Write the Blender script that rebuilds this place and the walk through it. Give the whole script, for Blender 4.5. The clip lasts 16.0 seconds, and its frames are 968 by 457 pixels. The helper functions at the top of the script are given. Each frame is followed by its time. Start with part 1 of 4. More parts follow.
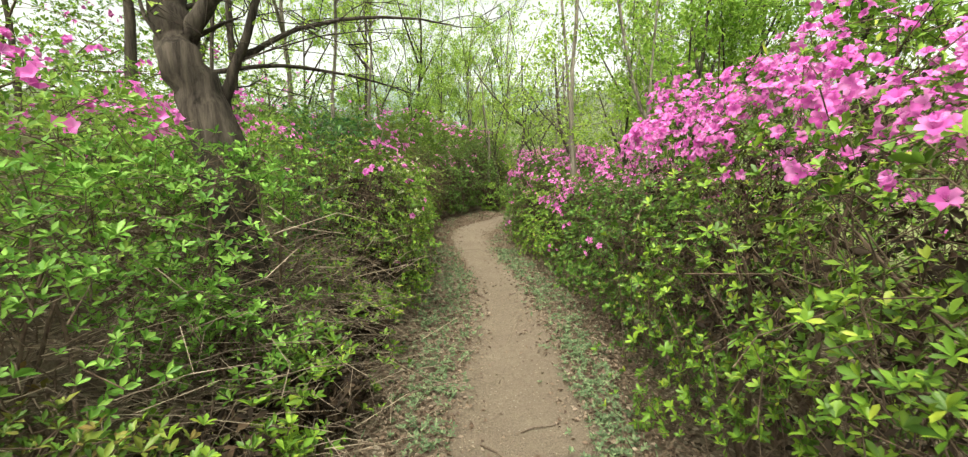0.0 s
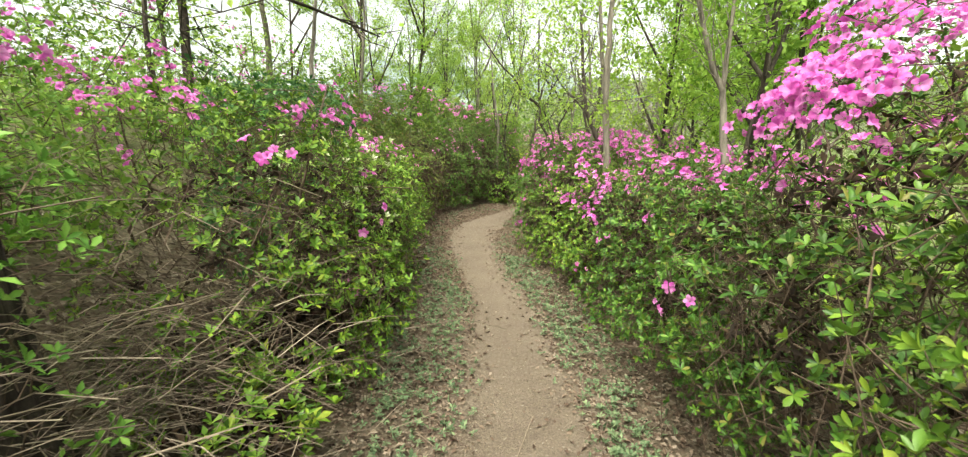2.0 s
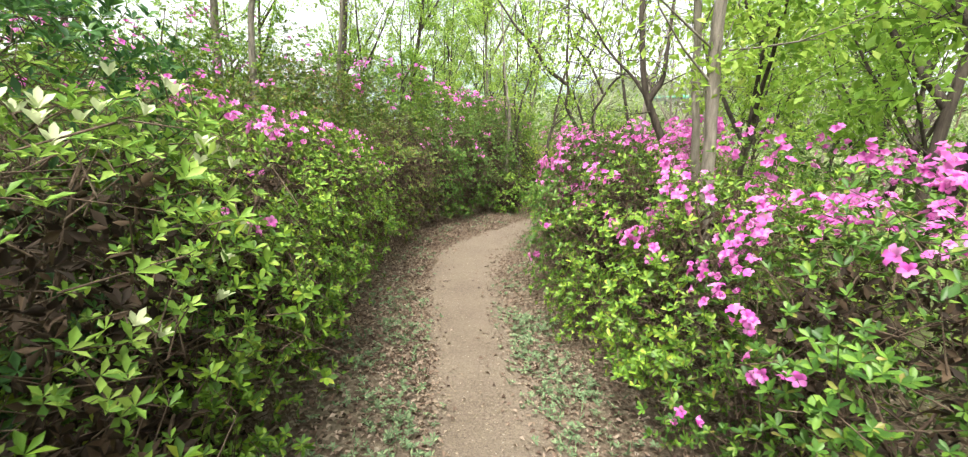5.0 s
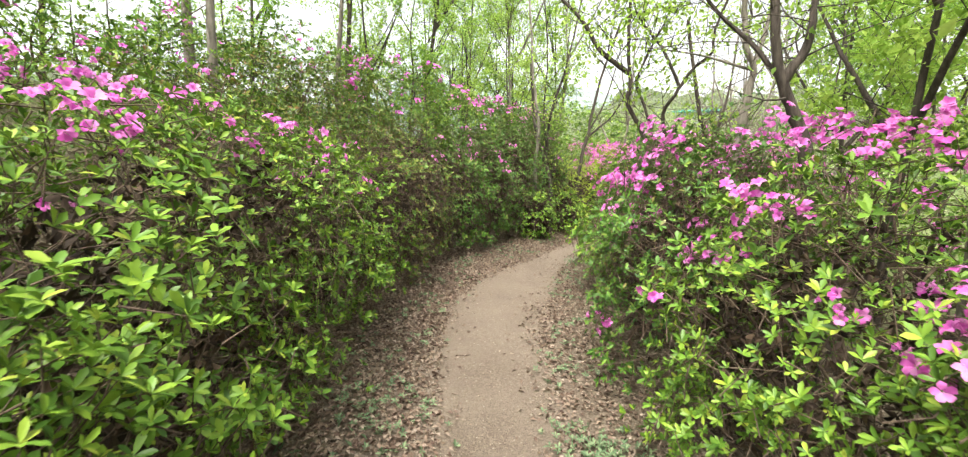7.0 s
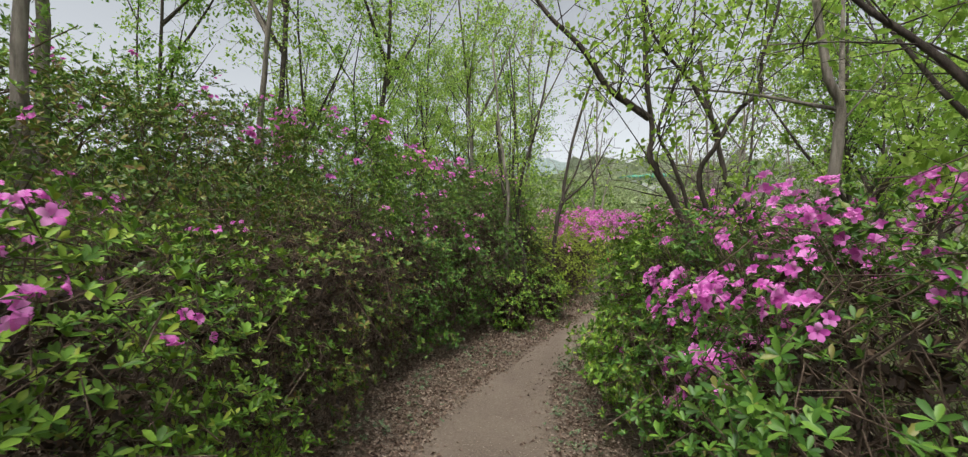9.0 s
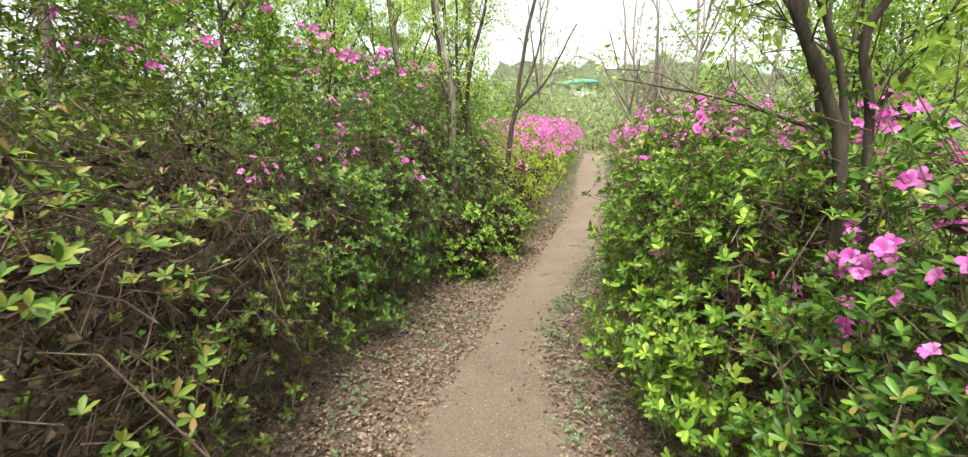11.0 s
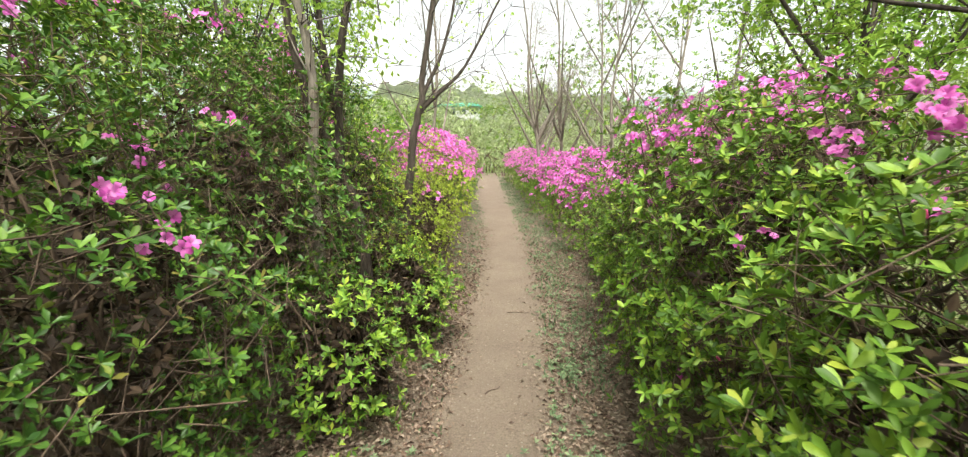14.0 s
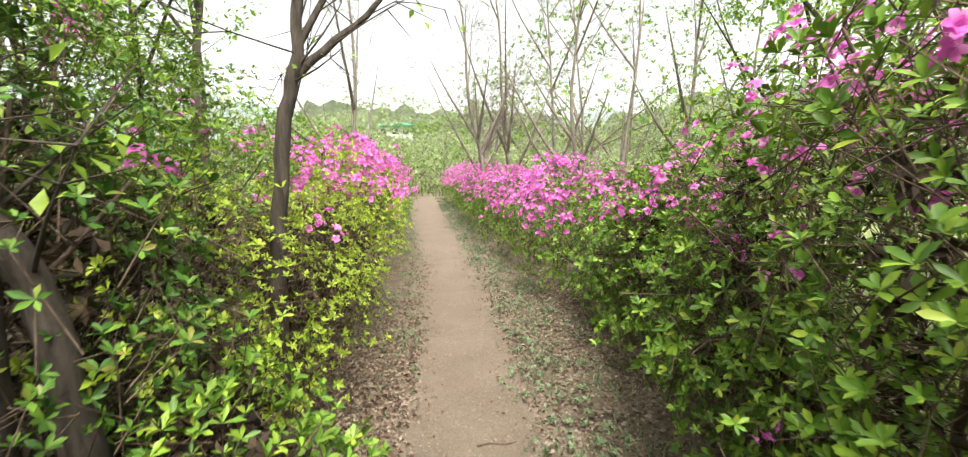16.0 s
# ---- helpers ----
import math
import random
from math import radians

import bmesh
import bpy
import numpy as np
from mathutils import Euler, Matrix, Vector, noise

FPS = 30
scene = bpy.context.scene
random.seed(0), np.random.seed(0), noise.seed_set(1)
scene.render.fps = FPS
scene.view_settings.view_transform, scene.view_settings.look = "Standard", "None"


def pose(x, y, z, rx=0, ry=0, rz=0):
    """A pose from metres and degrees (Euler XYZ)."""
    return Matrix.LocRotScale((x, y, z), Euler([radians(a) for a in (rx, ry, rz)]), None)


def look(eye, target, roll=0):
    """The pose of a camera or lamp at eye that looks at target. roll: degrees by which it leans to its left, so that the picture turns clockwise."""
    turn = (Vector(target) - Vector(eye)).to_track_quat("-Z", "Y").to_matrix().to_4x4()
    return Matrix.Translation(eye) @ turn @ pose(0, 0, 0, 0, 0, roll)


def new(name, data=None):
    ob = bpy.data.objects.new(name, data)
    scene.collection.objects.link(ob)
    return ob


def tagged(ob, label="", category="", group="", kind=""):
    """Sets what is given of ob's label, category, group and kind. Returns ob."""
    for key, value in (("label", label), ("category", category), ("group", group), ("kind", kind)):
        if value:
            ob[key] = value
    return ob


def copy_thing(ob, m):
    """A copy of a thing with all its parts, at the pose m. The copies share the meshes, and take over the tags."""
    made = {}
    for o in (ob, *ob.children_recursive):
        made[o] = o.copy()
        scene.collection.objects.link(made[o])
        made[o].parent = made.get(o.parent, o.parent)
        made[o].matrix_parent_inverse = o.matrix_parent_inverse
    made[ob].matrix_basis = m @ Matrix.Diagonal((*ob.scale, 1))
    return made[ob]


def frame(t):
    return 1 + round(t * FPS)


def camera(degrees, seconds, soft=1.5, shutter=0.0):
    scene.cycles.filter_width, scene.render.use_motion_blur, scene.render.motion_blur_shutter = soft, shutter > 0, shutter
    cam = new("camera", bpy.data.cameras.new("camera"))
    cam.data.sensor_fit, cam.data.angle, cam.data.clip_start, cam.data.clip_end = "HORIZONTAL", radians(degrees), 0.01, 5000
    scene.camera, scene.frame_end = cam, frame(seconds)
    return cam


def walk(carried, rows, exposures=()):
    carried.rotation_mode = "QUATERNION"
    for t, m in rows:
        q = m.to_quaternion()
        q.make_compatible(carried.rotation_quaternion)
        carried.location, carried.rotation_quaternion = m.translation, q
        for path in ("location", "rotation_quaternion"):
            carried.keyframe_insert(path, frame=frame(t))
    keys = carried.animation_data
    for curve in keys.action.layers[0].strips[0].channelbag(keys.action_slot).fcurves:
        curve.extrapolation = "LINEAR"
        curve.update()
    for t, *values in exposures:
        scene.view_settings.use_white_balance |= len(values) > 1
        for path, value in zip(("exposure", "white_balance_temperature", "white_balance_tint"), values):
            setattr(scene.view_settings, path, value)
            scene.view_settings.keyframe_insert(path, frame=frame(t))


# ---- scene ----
cam = camera(94.6, 16.0, soft=1.2, shutter=0.15)
PATH = [
    (0, (0.011, 0.045, 1.52), (0.012, 2.025, 1.237), -0.2),
    (0.5, (0.033, 0.408, 1.515), (0.017, 2.384, 1.206), -0.8),
    (1, (0.053, 0.778, 1.526), (-0.003, 2.748, 1.184), 0.5),
    (1.5, (0.012, 1.215, 1.525), (0.018, 3.186, 1.186), -2.5),
    (2, (0.062, 1.617, 1.513), (0.026, 3.587, 1.17), 0.7),
    (2.5, (0.072, 2.012, 1.51), (0.086, 3.975, 1.129), 1.4),
    (3, (0.082, 2.404, 1.533), (0.166, 4.359, 1.12), -0.1),
    (3.5, (0.153, 2.816, 1.542), (0.113, 4.779, 1.159), 2.3),
    (4, (0.16, 3.266, 1.488), (0.086, 5.242, 1.19), 1.9),
    (4.2, (0.173, 3.441, 1.49), (0.109, 5.408, 1.136), 1.9),
    (6.3, (-0.056, 4.967, 1.402), (-0.165, 6.935, 1.062), 3.1),
    (6.5, (-0.081, 5.162, 1.412), (-0.173, 7.129, 1.058), 2.0),
    (7, (-0.088, 5.617, 1.411), (-0.245, 7.591, 1.13), 2.0),
    (7.5, (-0.143, 6.053, 1.423), (-0.256, 8.031, 1.147), 2.2),
    (8, (-0.21, 6.46, 1.477), (-0.336, 8.446, 1.274), 1.2),
    (8.5, (-0.216, 6.805, 1.563), (-0.324, 8.801, 1.593), 1.9),
    (9, (-0.252, 7.189, 1.554), (-0.236, 9.189, 1.564), 0.9),
    (9.2, (-0.261, 7.343, 1.554), (-0.245, 9.342, 1.501), 1.1),
    (11.3, (-0.409, 9.1, 1.621), (0.003, 11.02, 1.241), -1.1),
    (11.5, (-0.396, 9.254, 1.62), (0.066, 11.164, 1.247), -0.7),
    (12, (-0.314, 9.623, 1.579), (0.147, 11.533, 1.209), 2.2),
    (12.5, (-0.241, 9.997, 1.548), (0.407, 11.863, 1.234), 0.0),
    (13, (-0.155, 10.422, 1.539), (0.517, 12.293, 1.314), 0.4),
    (13.5, (-0.094, 10.87, 1.532), (0.611, 12.724, 1.28), 2.4),
    (14, (-0.029, 11.315, 1.55), (0.785, 13.12, 1.265), -0.4),
    (14.5, (0.152, 11.749, 1.532), (0.987, 13.546, 1.256), 2.4),
    (15, (0.343, 12.237, 1.491), (1.321, 13.964, 1.243), -0.9),
    (15.5, (0.62, 12.744, 1.462), (1.613, 14.452, 1.154), 2.2),
    (16, (0.83, 13.246, 1.473), (1.895, 14.926, 1.271), -2.1),
]
EXPOSURE = [(0.0, 1.65, 7300, -3), (1.2, 1.7, 7250, -3), (3.5, 2.1, 6850, 1), (7.5, 2.12, 6650, 6), (8.0, 1.95, 6600, 6), (8.5, 1.42, 6500, 6), (9.0, 0.92, 6350, 8), (9.2, 0.92, 6350, 8), (10.6, 1.9, 6800, 5), (12.5, 2.04, 6850, 3), (14.6, 1.85, 6800, 4), (15.5, 2.0, 6800, 5), (16.0, 2.0, 6800, 5)]
walk(cam, [(t, look(eye, target, roll)) for t, eye, target, roll in PATH], EXPOSURE)

# world: bright overcast sky
SUN_ELEV, SUN_AZ = 58.0, 200.0
world = bpy.data.worlds.new("world")
scene.world = world
world.use_nodes = True
wn, wl = world.node_tree.nodes, world.node_tree.links
wn.clear()
sky = wn.new("ShaderNodeTexSky")
sky.sky_type, sky.sun_disc = "NISHITA", False
sky.sun_elevation, sky.sun_rotation = radians(SUN_ELEV), radians(SUN_AZ)
sky.air_density, sky.dust_density, sky.ozone_density = 1.0, 4.0, 1.0
grey = wn.new("ShaderNodeRGBToBW")
cloud = wn.new("ShaderNodeMix")
cloud.data_type = "RGBA"
cloud.inputs["Factor"].default_value = 0.88
back = wn.new("ShaderNodeBackground")
back.inputs["Strength"].default_value = 0.15
wout = wn.new("ShaderNodeOutputWorld")
wl.new(sky.outputs["Color"], grey.inputs["Color"])
wl.new(sky.outputs["Color"], cloud.inputs[6])
wl.new(grey.outputs["Val"], cloud.inputs[7])
wl.new(cloud.outputs[2], back.inputs["Color"])
wl.new(back.outputs["Background"], wout.inputs["Surface"])

sun_data = bpy.data.lights.new("sun", "SUN")
sun_data.energy, sun_data.angle, sun_data.color = 1.25, radians(18), (1.0, 0.95, 0.88)
sun = new("sun", sun_data)
sun.matrix_world = look((0, 0, 30), (0 + 30 * math.sin(radians(SUN_AZ)) * -0.62, 30 * math.cos(radians(SUN_AZ)) * -0.62, 0))


# ---- materials ----
def mat(name):
    m = bpy.data.materials.new(name)
    m.use_nodes = True
    m.node_tree.nodes.clear()
    return m, m.node_tree.nodes, m.node_tree.links


def ramp(n, stops, fac_in, links):
    r = n.new("ShaderNodeValToRGB")
    els = r.color_ramp.elements
    while len(els) < len(stops):
        els.new(0.5)
    for e, (p, c) in zip(els, stops):
        e.position, e.color = p, (*c, 1)
    links.new(fac_in, r.inputs["Fac"])
    return r.outputs["Color"]


def leafy(name, stops, translucent=0.35, rough=0.45, blotch=0.25):
    """Thin leaf or petal: colour varies leaf by leaf, light passes through."""
    m, n, l = mat(name)
    geo = n.new("ShaderNodeNewGeometry")
    info = n.new("ShaderNodeObjectInfo")
    tex = n.new("ShaderNodeTexCoord")
    add = n.new("ShaderNodeMath"); add.operation = "ADD"
    mul = n.new("ShaderNodeMath"); mul.operation = "MULTIPLY"; mul.inputs[1].default_value = 0.35
    frac = n.new("ShaderNodeMath"); frac.operation = "FRACT"
    l.new(info.outputs["Random"], mul.inputs[0])
    l.new(geo.outputs["Random Per Island"], add.inputs[0])
    l.new(mul.outputs[0], add.inputs[1])
    l.new(add.outputs[0], frac.inputs[0])
    col = ramp(n, stops, frac.outputs[0], l)
    noise_t = n.new("ShaderNodeTexNoise"); noise_t.inputs["Scale"].default_value = 60
    l.new(tex.outputs["Object"], noise_t.inputs["Vector"])
    hsv = n.new("ShaderNodeHueSaturation")
    mr = n.new("ShaderNodeMapRange"); mr.inputs["To Min"].default_value = 1 - blotch; mr.inputs["To Max"].default_value = 1 + blotch
    l.new(noise_t.outputs["Fac"], mr.inputs["Value"])
    l.new(mr.outputs["Result"], hsv.inputs["Value"])
    l.new(col, hsv.inputs["Color"])
    bs = n.new("ShaderNodeBsdfPrincipled")
    bs.inputs["Roughness"].default_value = rough
    bs.inputs["Specular IOR Level"].default_value = 0.3
    l.new(hsv.outputs["Color"], bs.inputs["Base Color"])
    tr = n.new("ShaderNodeBsdfTranslucent")
    l.new(hsv.outputs["Color"], tr.inputs["Color"])
    mix = n.new("ShaderNodeMixShader"); mix.inputs["Fac"].default_value = translucent
    out = n.new("ShaderNodeOutputMaterial")
    l.new(bs.outputs[0], mix.inputs[1]); l.new(tr.outputs[0], mix.inputs[2])
    l.new(mix.outputs[0], out.inputs["Surface"])
    return m


def barky(name, dark, light, scale=30, stretch=6, bump=0.6):
    m, n, l = mat(name)
    tex = n.new("ShaderNodeTexCoord")
    mp = n.new("ShaderNodeMapping"); mp.inputs["Scale"].default_value = (1, 1, 1 / stretch)
    l.new(tex.outputs["Object"], mp.inputs["Vector"])
    a = n.new("ShaderNodeTexNoise"); a.inputs["Scale"].default_value = scale; a.inputs["Detail"].default_value = 8; a.inputs["Roughness"].default_value = 0.7
    l.new(mp.outputs[0], a.inputs["Vector"])
    b = n.new("ShaderNodeTexNoise"); b.inputs["Scale"].default_value = 3.0
    l.new(tex.outputs["Object"], b.inputs["Vector"])
    col = ramp(n, [(0.35, dark), (0.65, light)], a.outputs["Fac"], l)
    hsv = n.new("ShaderNodeHueSaturation")
    mr = n.new("ShaderNodeMapRange"); mr.inputs["To Min"].default_value = 0.6; mr.inputs["To Max"].default_value = 1.4
    l.new(b.outputs["Fac"], mr.inputs["Value"]); l.new(mr.outputs["Result"], hsv.inputs["Value"]); l.new(col, hsv.inputs["Color"])
    bs = n.new("ShaderNodeBsdfPrincipled"); bs.inputs["Roughness"].default_value = 0.9
    bs.inputs["Specular IOR Level"].default_value = 0.2
    l.new(hsv.outputs["Color"], bs.inputs["Base Color"])
    bp = n.new("ShaderNodeBump"); bp.inputs["Strength"].default_value = bump; bp.inputs["Distance"].default_value = 0.02
    l.new(a.outputs["Fac"], bp.inputs["Height"]); l.new(bp.outputs[0], bs.inputs["Normal"])
    out = n.new("ShaderNodeOutputMaterial"); l.new(bs.outputs[0], out.inputs["Surface"])
    return m


def earthy(name, stops_fine, stops_broad, fine=90, broad=1.3, bump=0.5, dist=0.01, cells=0, cell_stops=None, trodden=None):
    m, n, l = mat(name)
    tex = n.new("ShaderNodeTexCoord")
    a = n.new("ShaderNodeTexNoise"); a.inputs["Scale"].default_value = fine; a.inputs["Detail"].default_value = 6; a.inputs["Roughness"].default_value = 0.7
    b = n.new("ShaderNodeTexNoise"); b.inputs["Scale"].default_value = broad; b.inputs["Detail"].default_value = 5
    c = n.new("ShaderNodeTexNoise"); c.inputs["Scale"].default_value = 11; c.inputs["Detail"].default_value = 4
    for t in (a, b, c):
        l.new(tex.outputs["Object"], t.inputs["Vector"])
    fa = ramp(n, stops_fine, a.outputs["Fac"], l)
    fb = ramp(n, stops_broad, b.outputs["Fac"], l)
    mx = n.new("ShaderNodeMix"); mx.data_type = "RGBA"; mx.blend_type = "MIX"
    l.new(c.outputs["Fac"], mx.inputs["Factor"]); l.new(fa, mx.inputs[6]); l.new(fb, mx.inputs[7])
    colour = mx.outputs[2]
    if cells:
        vo = n.new("ShaderNodeTexVoronoi"); vo.inputs["Scale"].default_value = cells
        l.new(tex.outputs["Object"], vo.inputs["Vector"])
        sep = n.new("ShaderNodeSeparateColor"); l.new(vo.outputs["Color"], sep.inputs["Color"])
        cc = ramp(n, cell_stops, sep.outputs["Red"], l)
        m2 = n.new("ShaderNodeMix"); m2.data_type = "RGBA"
        mr = n.new("ShaderNodeMapRange"); mr.inputs["From Min"].default_value = 0.4; mr.inputs["From Max"].default_value = 0.6
        l.new(sep.outputs["Green"], mr.inputs["Value"]); l.new(mr.outputs["Result"], m2.inputs["Factor"])
        l.new(colour, m2.inputs[6]); l.new(cc, m2.inputs[7])
        colour = m2.outputs[2]
    if trodden:
        at = n.new("ShaderNodeAttribute"); at.attribute_name = "trodden"
        wide = n.new("ShaderNodeTexNoise"); wide.inputs["Scale"].default_value = 9; wide.inputs["Detail"].default_value = 6; wide.inputs["Roughness"].default_value = 0.75
        l.new(tex.outputs["Object"], wide.inputs["Vector"])
        ad2 = n.new("ShaderNodeMath"); ad2.operation = "ADD"
        l.new(at.outputs["Fac"], ad2.inputs[0]); l.new(wide.outputs["Fac"], ad2.inputs[1])
        edge = n.new("ShaderNodeMapRange"); edge.inputs["From Min"].default_value = 0.85; edge.inputs["From Max"].default_value = 1.25
        l.new(ad2.outputs[0], edge.inputs["Value"])
        sc = ramp(n, trodden, a.outputs["Fac"], l)
        m3 = n.new("ShaderNodeMix"); m3.data_type = "RGBA"
        l.new(edge.outputs["Result"], m3.inputs["Factor"]); l.new(colour, m3.inputs[6]); l.new(sc, m3.inputs[7])
        colour = m3.outputs[2]
        gr = n.new("ShaderNodeAttribute"); gr.attribute_name = "grassy"
        turf = ramp(n, [(0.3, (0.07, 0.10, 0.03)), (0.5, (0.15, 0.21, 0.06)), (0.7, (0.27, 0.31, 0.12))], c.outputs["Fac"], l)
        m4 = n.new("ShaderNodeMix"); m4.data_type = "RGBA"
        ad3 = n.new("ShaderNodeMath"); ad3.operation = "MULTIPLY"
        sm = n.new("ShaderNodeMapRange"); sm.inputs["From Min"].default_value = 0.3; sm.inputs["From Max"].default_value = 0.6
        l.new(wide.outputs["Fac"], sm.inputs["Value"]); l.new(sm.outputs["Result"], ad3.inputs[0]); l.new(gr.outputs["Fac"], ad3.inputs[1])
        l.new(ad3.outputs[0], m4.inputs["Factor"]); l.new(colour, m4.inputs[6]); l.new(turf, m4.inputs[7])
        colour = m4.outputs[2]
    bs = n.new("ShaderNodeBsdfPrincipled"); bs.inputs["Roughness"].default_value = 0.95
    bs.inputs["Specular IOR Level"].default_value = 0.15
    l.new(colour, bs.inputs["Base Color"])
    ad = n.new("ShaderNodeMath"); ad.operation = "ADD"
    l.new(a.outputs["Fac"], ad.inputs[0]); l.new(c.outputs["Fac"], ad.inputs[1])
    bp = n.new("ShaderNodeBump"); bp.inputs["Strength"].default_value = bump; bp.inputs["Distance"].default_value = dist
    l.new(ad.outputs[0], bp.inputs["Height"]); l.new(bp.outputs[0], bs.inputs["Normal"])
    out = n.new("ShaderNodeOutputMaterial"); l.new(bs.outputs[0], out.inputs["Surface"])
    return m


LEAF = {
    "fresh": leafy("azalea_leaf_fresh", [(0.0, (0.050, 0.110, 0.015)), (0.5, (0.125, 0.235, 0.027)), (0.9, (0.225, 0.345, 0.040)), (1.0, (0.31, 0.36, 0.05))], 0.18, 0.42),
    "deep": leafy("azalea_leaf_deep", [(0.0, (0.03, 0.08, 0.014)), (0.5, (0.075, 0.165, 0.024)), (0.9, (0.14, 0.25, 0.032)), (1.0, (0.20, 0.17, 0.045))], 0.18, 0.42),
    "brown": leafy("azalea_leaf_browning", [(0.0, (0.05, 0.11, 0.018)), (0.4, (0.11, 0.19, 0.028)), (0.75, (0.20, 0.24, 0.045)), (1.0, (0.20, 0.115, 0.045))], 0.18, 0.42),
    "lime": leafy("shrub_leaf_lime", [(0.0, (0.23, 0.35, 0.03)), (0.5, (0.34, 0.46, 0.05)), (1.0, (0.46, 0.53, 0.08))]),
    "herb": leafy("herb_leaf", [(0.0, (0.10, 0.21, 0.035)), (0.5, (0.22, 0.37, 0.06)), (1.0, (0.34, 0.47, 0.10))]),
    # greyed and lightened green: distance haze put into the leaf colour
    "haze": leafy("thicket_leaf_hazed", [(0.0, (0.20, 0.27, 0.11)), (0.5, (0.29, 0.36, 0.16)), (1.0, (0.40, 0.45, 0.24))], 0.4),
    "mint": leafy("herb_leaf_cool", [(0.0, (0.08, 0.20, 0.03)), (0.5, (0.18, 0.36, 0.06)), (1.0, (0.29, 0.48, 0.10))]),
    "dark": leafy("evergreen_leaf", [(0.0, (0.03, 0.08, 0.03)), (0.6, (0.06, 0.15, 0.04)), (1.0, (0.12, 0.24, 0.05))]),
    "tree": leafy("tree_leaf", [(0.0, (0.22, 0.36, 0.05)), (0.5, (0.34, 0.50, 0.08)), (1.0, (0.47, 0.60, 0.14))], 0.55),
    "tree_dark": leafy("tree_leaf_dark", [(0.0, (0.14, 0.26, 0.04)), (0.6, (0.25, 0.41, 0.06)), (1.0, (0.36, 0.52, 0.10))], 0.55),
    "weed": leafy("weed_leaf", [(0.0, (0.085, 0.135, 0.07)), (0.6, (0.15, 0.215, 0.11)), (1.0, (0.23, 0.29, 0.155))], 0.2, 0.7),
}
PETAL = leafy("azalea_petal", [(0.0, (0.61, 0.09, 0.46)), (0.5, (0.76, 0.19, 0.61)), (1.0, (0.87, 0.35, 0.75))], 0.45, 0.6, 0.12)
PETAL_RED = leafy("azalea_bud", [(0.0, (0.42, 0.03, 0.12)), (1.0, (0.62, 0.08, 0.25))], 0.25, 0.5, 0.15)
WHITE_LEAF = leafy("pale_new_leaf", [(0.0, (0.48, 0.55, 0.30)), (1.0, (0.70, 0.74, 0.50))], 0.3, 0.5, 0.1)
DRY = leafy("dry_leaf", [(0.0, (0.074, 0.045, 0.033)), (0.35, (0.164, 0.111, 0.082)), (0.7, (0.230, 0.168, 0.127)), (1.0, (0.328, 0.262, 0.209))], 0.1, 0.85, 0.3)
# near-black brown: the shade inside the bushes, put into a leaf colour
SHADE_LEAF = leafy("inner_shade_leaf", [(0.0, (0.022, 0.015, 0.011)), (0.6, (0.045, 0.03, 0.02)), (1.0, (0.10, 0.065, 0.04))], 0.05, 0.85, 0.3)
STRAW = leafy("dry_straw", [(0.0, (0.11, 0.08, 0.06)), (0.6, (0.23, 0.175, 0.13)), (1.0, (0.38, 0.31, 0.235))], 0.05, 0.85, 0.25)
STALK = leafy("dry_stalk", [(0.0, (0.08, 0.06, 0.045)), (0.6, (0.19, 0.148, 0.112)), (1.0, (0.35, 0.285, 0.22))], 0.05, 0.85, 0.25)
TWIG = barky("azalea_twig_bark", (0.045, 0.03, 0.022), (0.16, 0.115, 0.085), 60, 3, 0.2)
BARK_DARK = barky("bark_dark", (0.028, 0.022, 0.018), (0.10, 0.08, 0.068), 26, 7)
BARK_GREY = barky("bark_grey", (0.10, 0.085, 0.07), (0.27, 0.235, 0.20), 22, 5)
BARK_ROUGH = barky("bark_furrowed", (0.018, 0.014, 0.012), (0.105, 0.085, 0.072), 24, 9, 1.0)
SOIL = earthy("path_soil", [(0.32, (0.087, 0.066, 0.050)), (0.5, (0.169, 0.130, 0.102)), (0.68, (0.282, 0.233, 0.186))], [(0.3, (0.125, 0.094, 0.071)), (0.5, (0.189, 0.148, 0.117)), (0.7, (0.244, 0.200, 0.158))], 75, 2.3, 1.0, 0.015,
              110, [(0.0, (0.149, 0.115, 0.089)), (0.6, (0.192, 0.151, 0.119)), (0.96, (0.213, 0.171, 0.135)), (1.0, (0.314, 0.275, 0.224))])
HUMUS = earthy("woodland_floor", [(0.3, (0.061, 0.045, 0.033)), (0.5, (0.144, 0.111, 0.084)), (0.72, (0.258, 0.212, 0.163))], [(0.35, (0.114, 0.088, 0.064)), (0.7, (0.159, 0.137, 0.093))], 70, 0.8, 0.9, 0.02,
               42, [(0.0, (0.038, 0.027, 0.019)), (0.4, (0.130, 0.094, 0.070)), (0.8, (0.228, 0.180, 0.136)), (1.0, (0.319, 0.270, 0.218))], [(0.32, (0.098, 0.074, 0.056)), (0.5, (0.167, 0.128, 0.099)), (0.68, (0.251, 0.204, 0.161))])


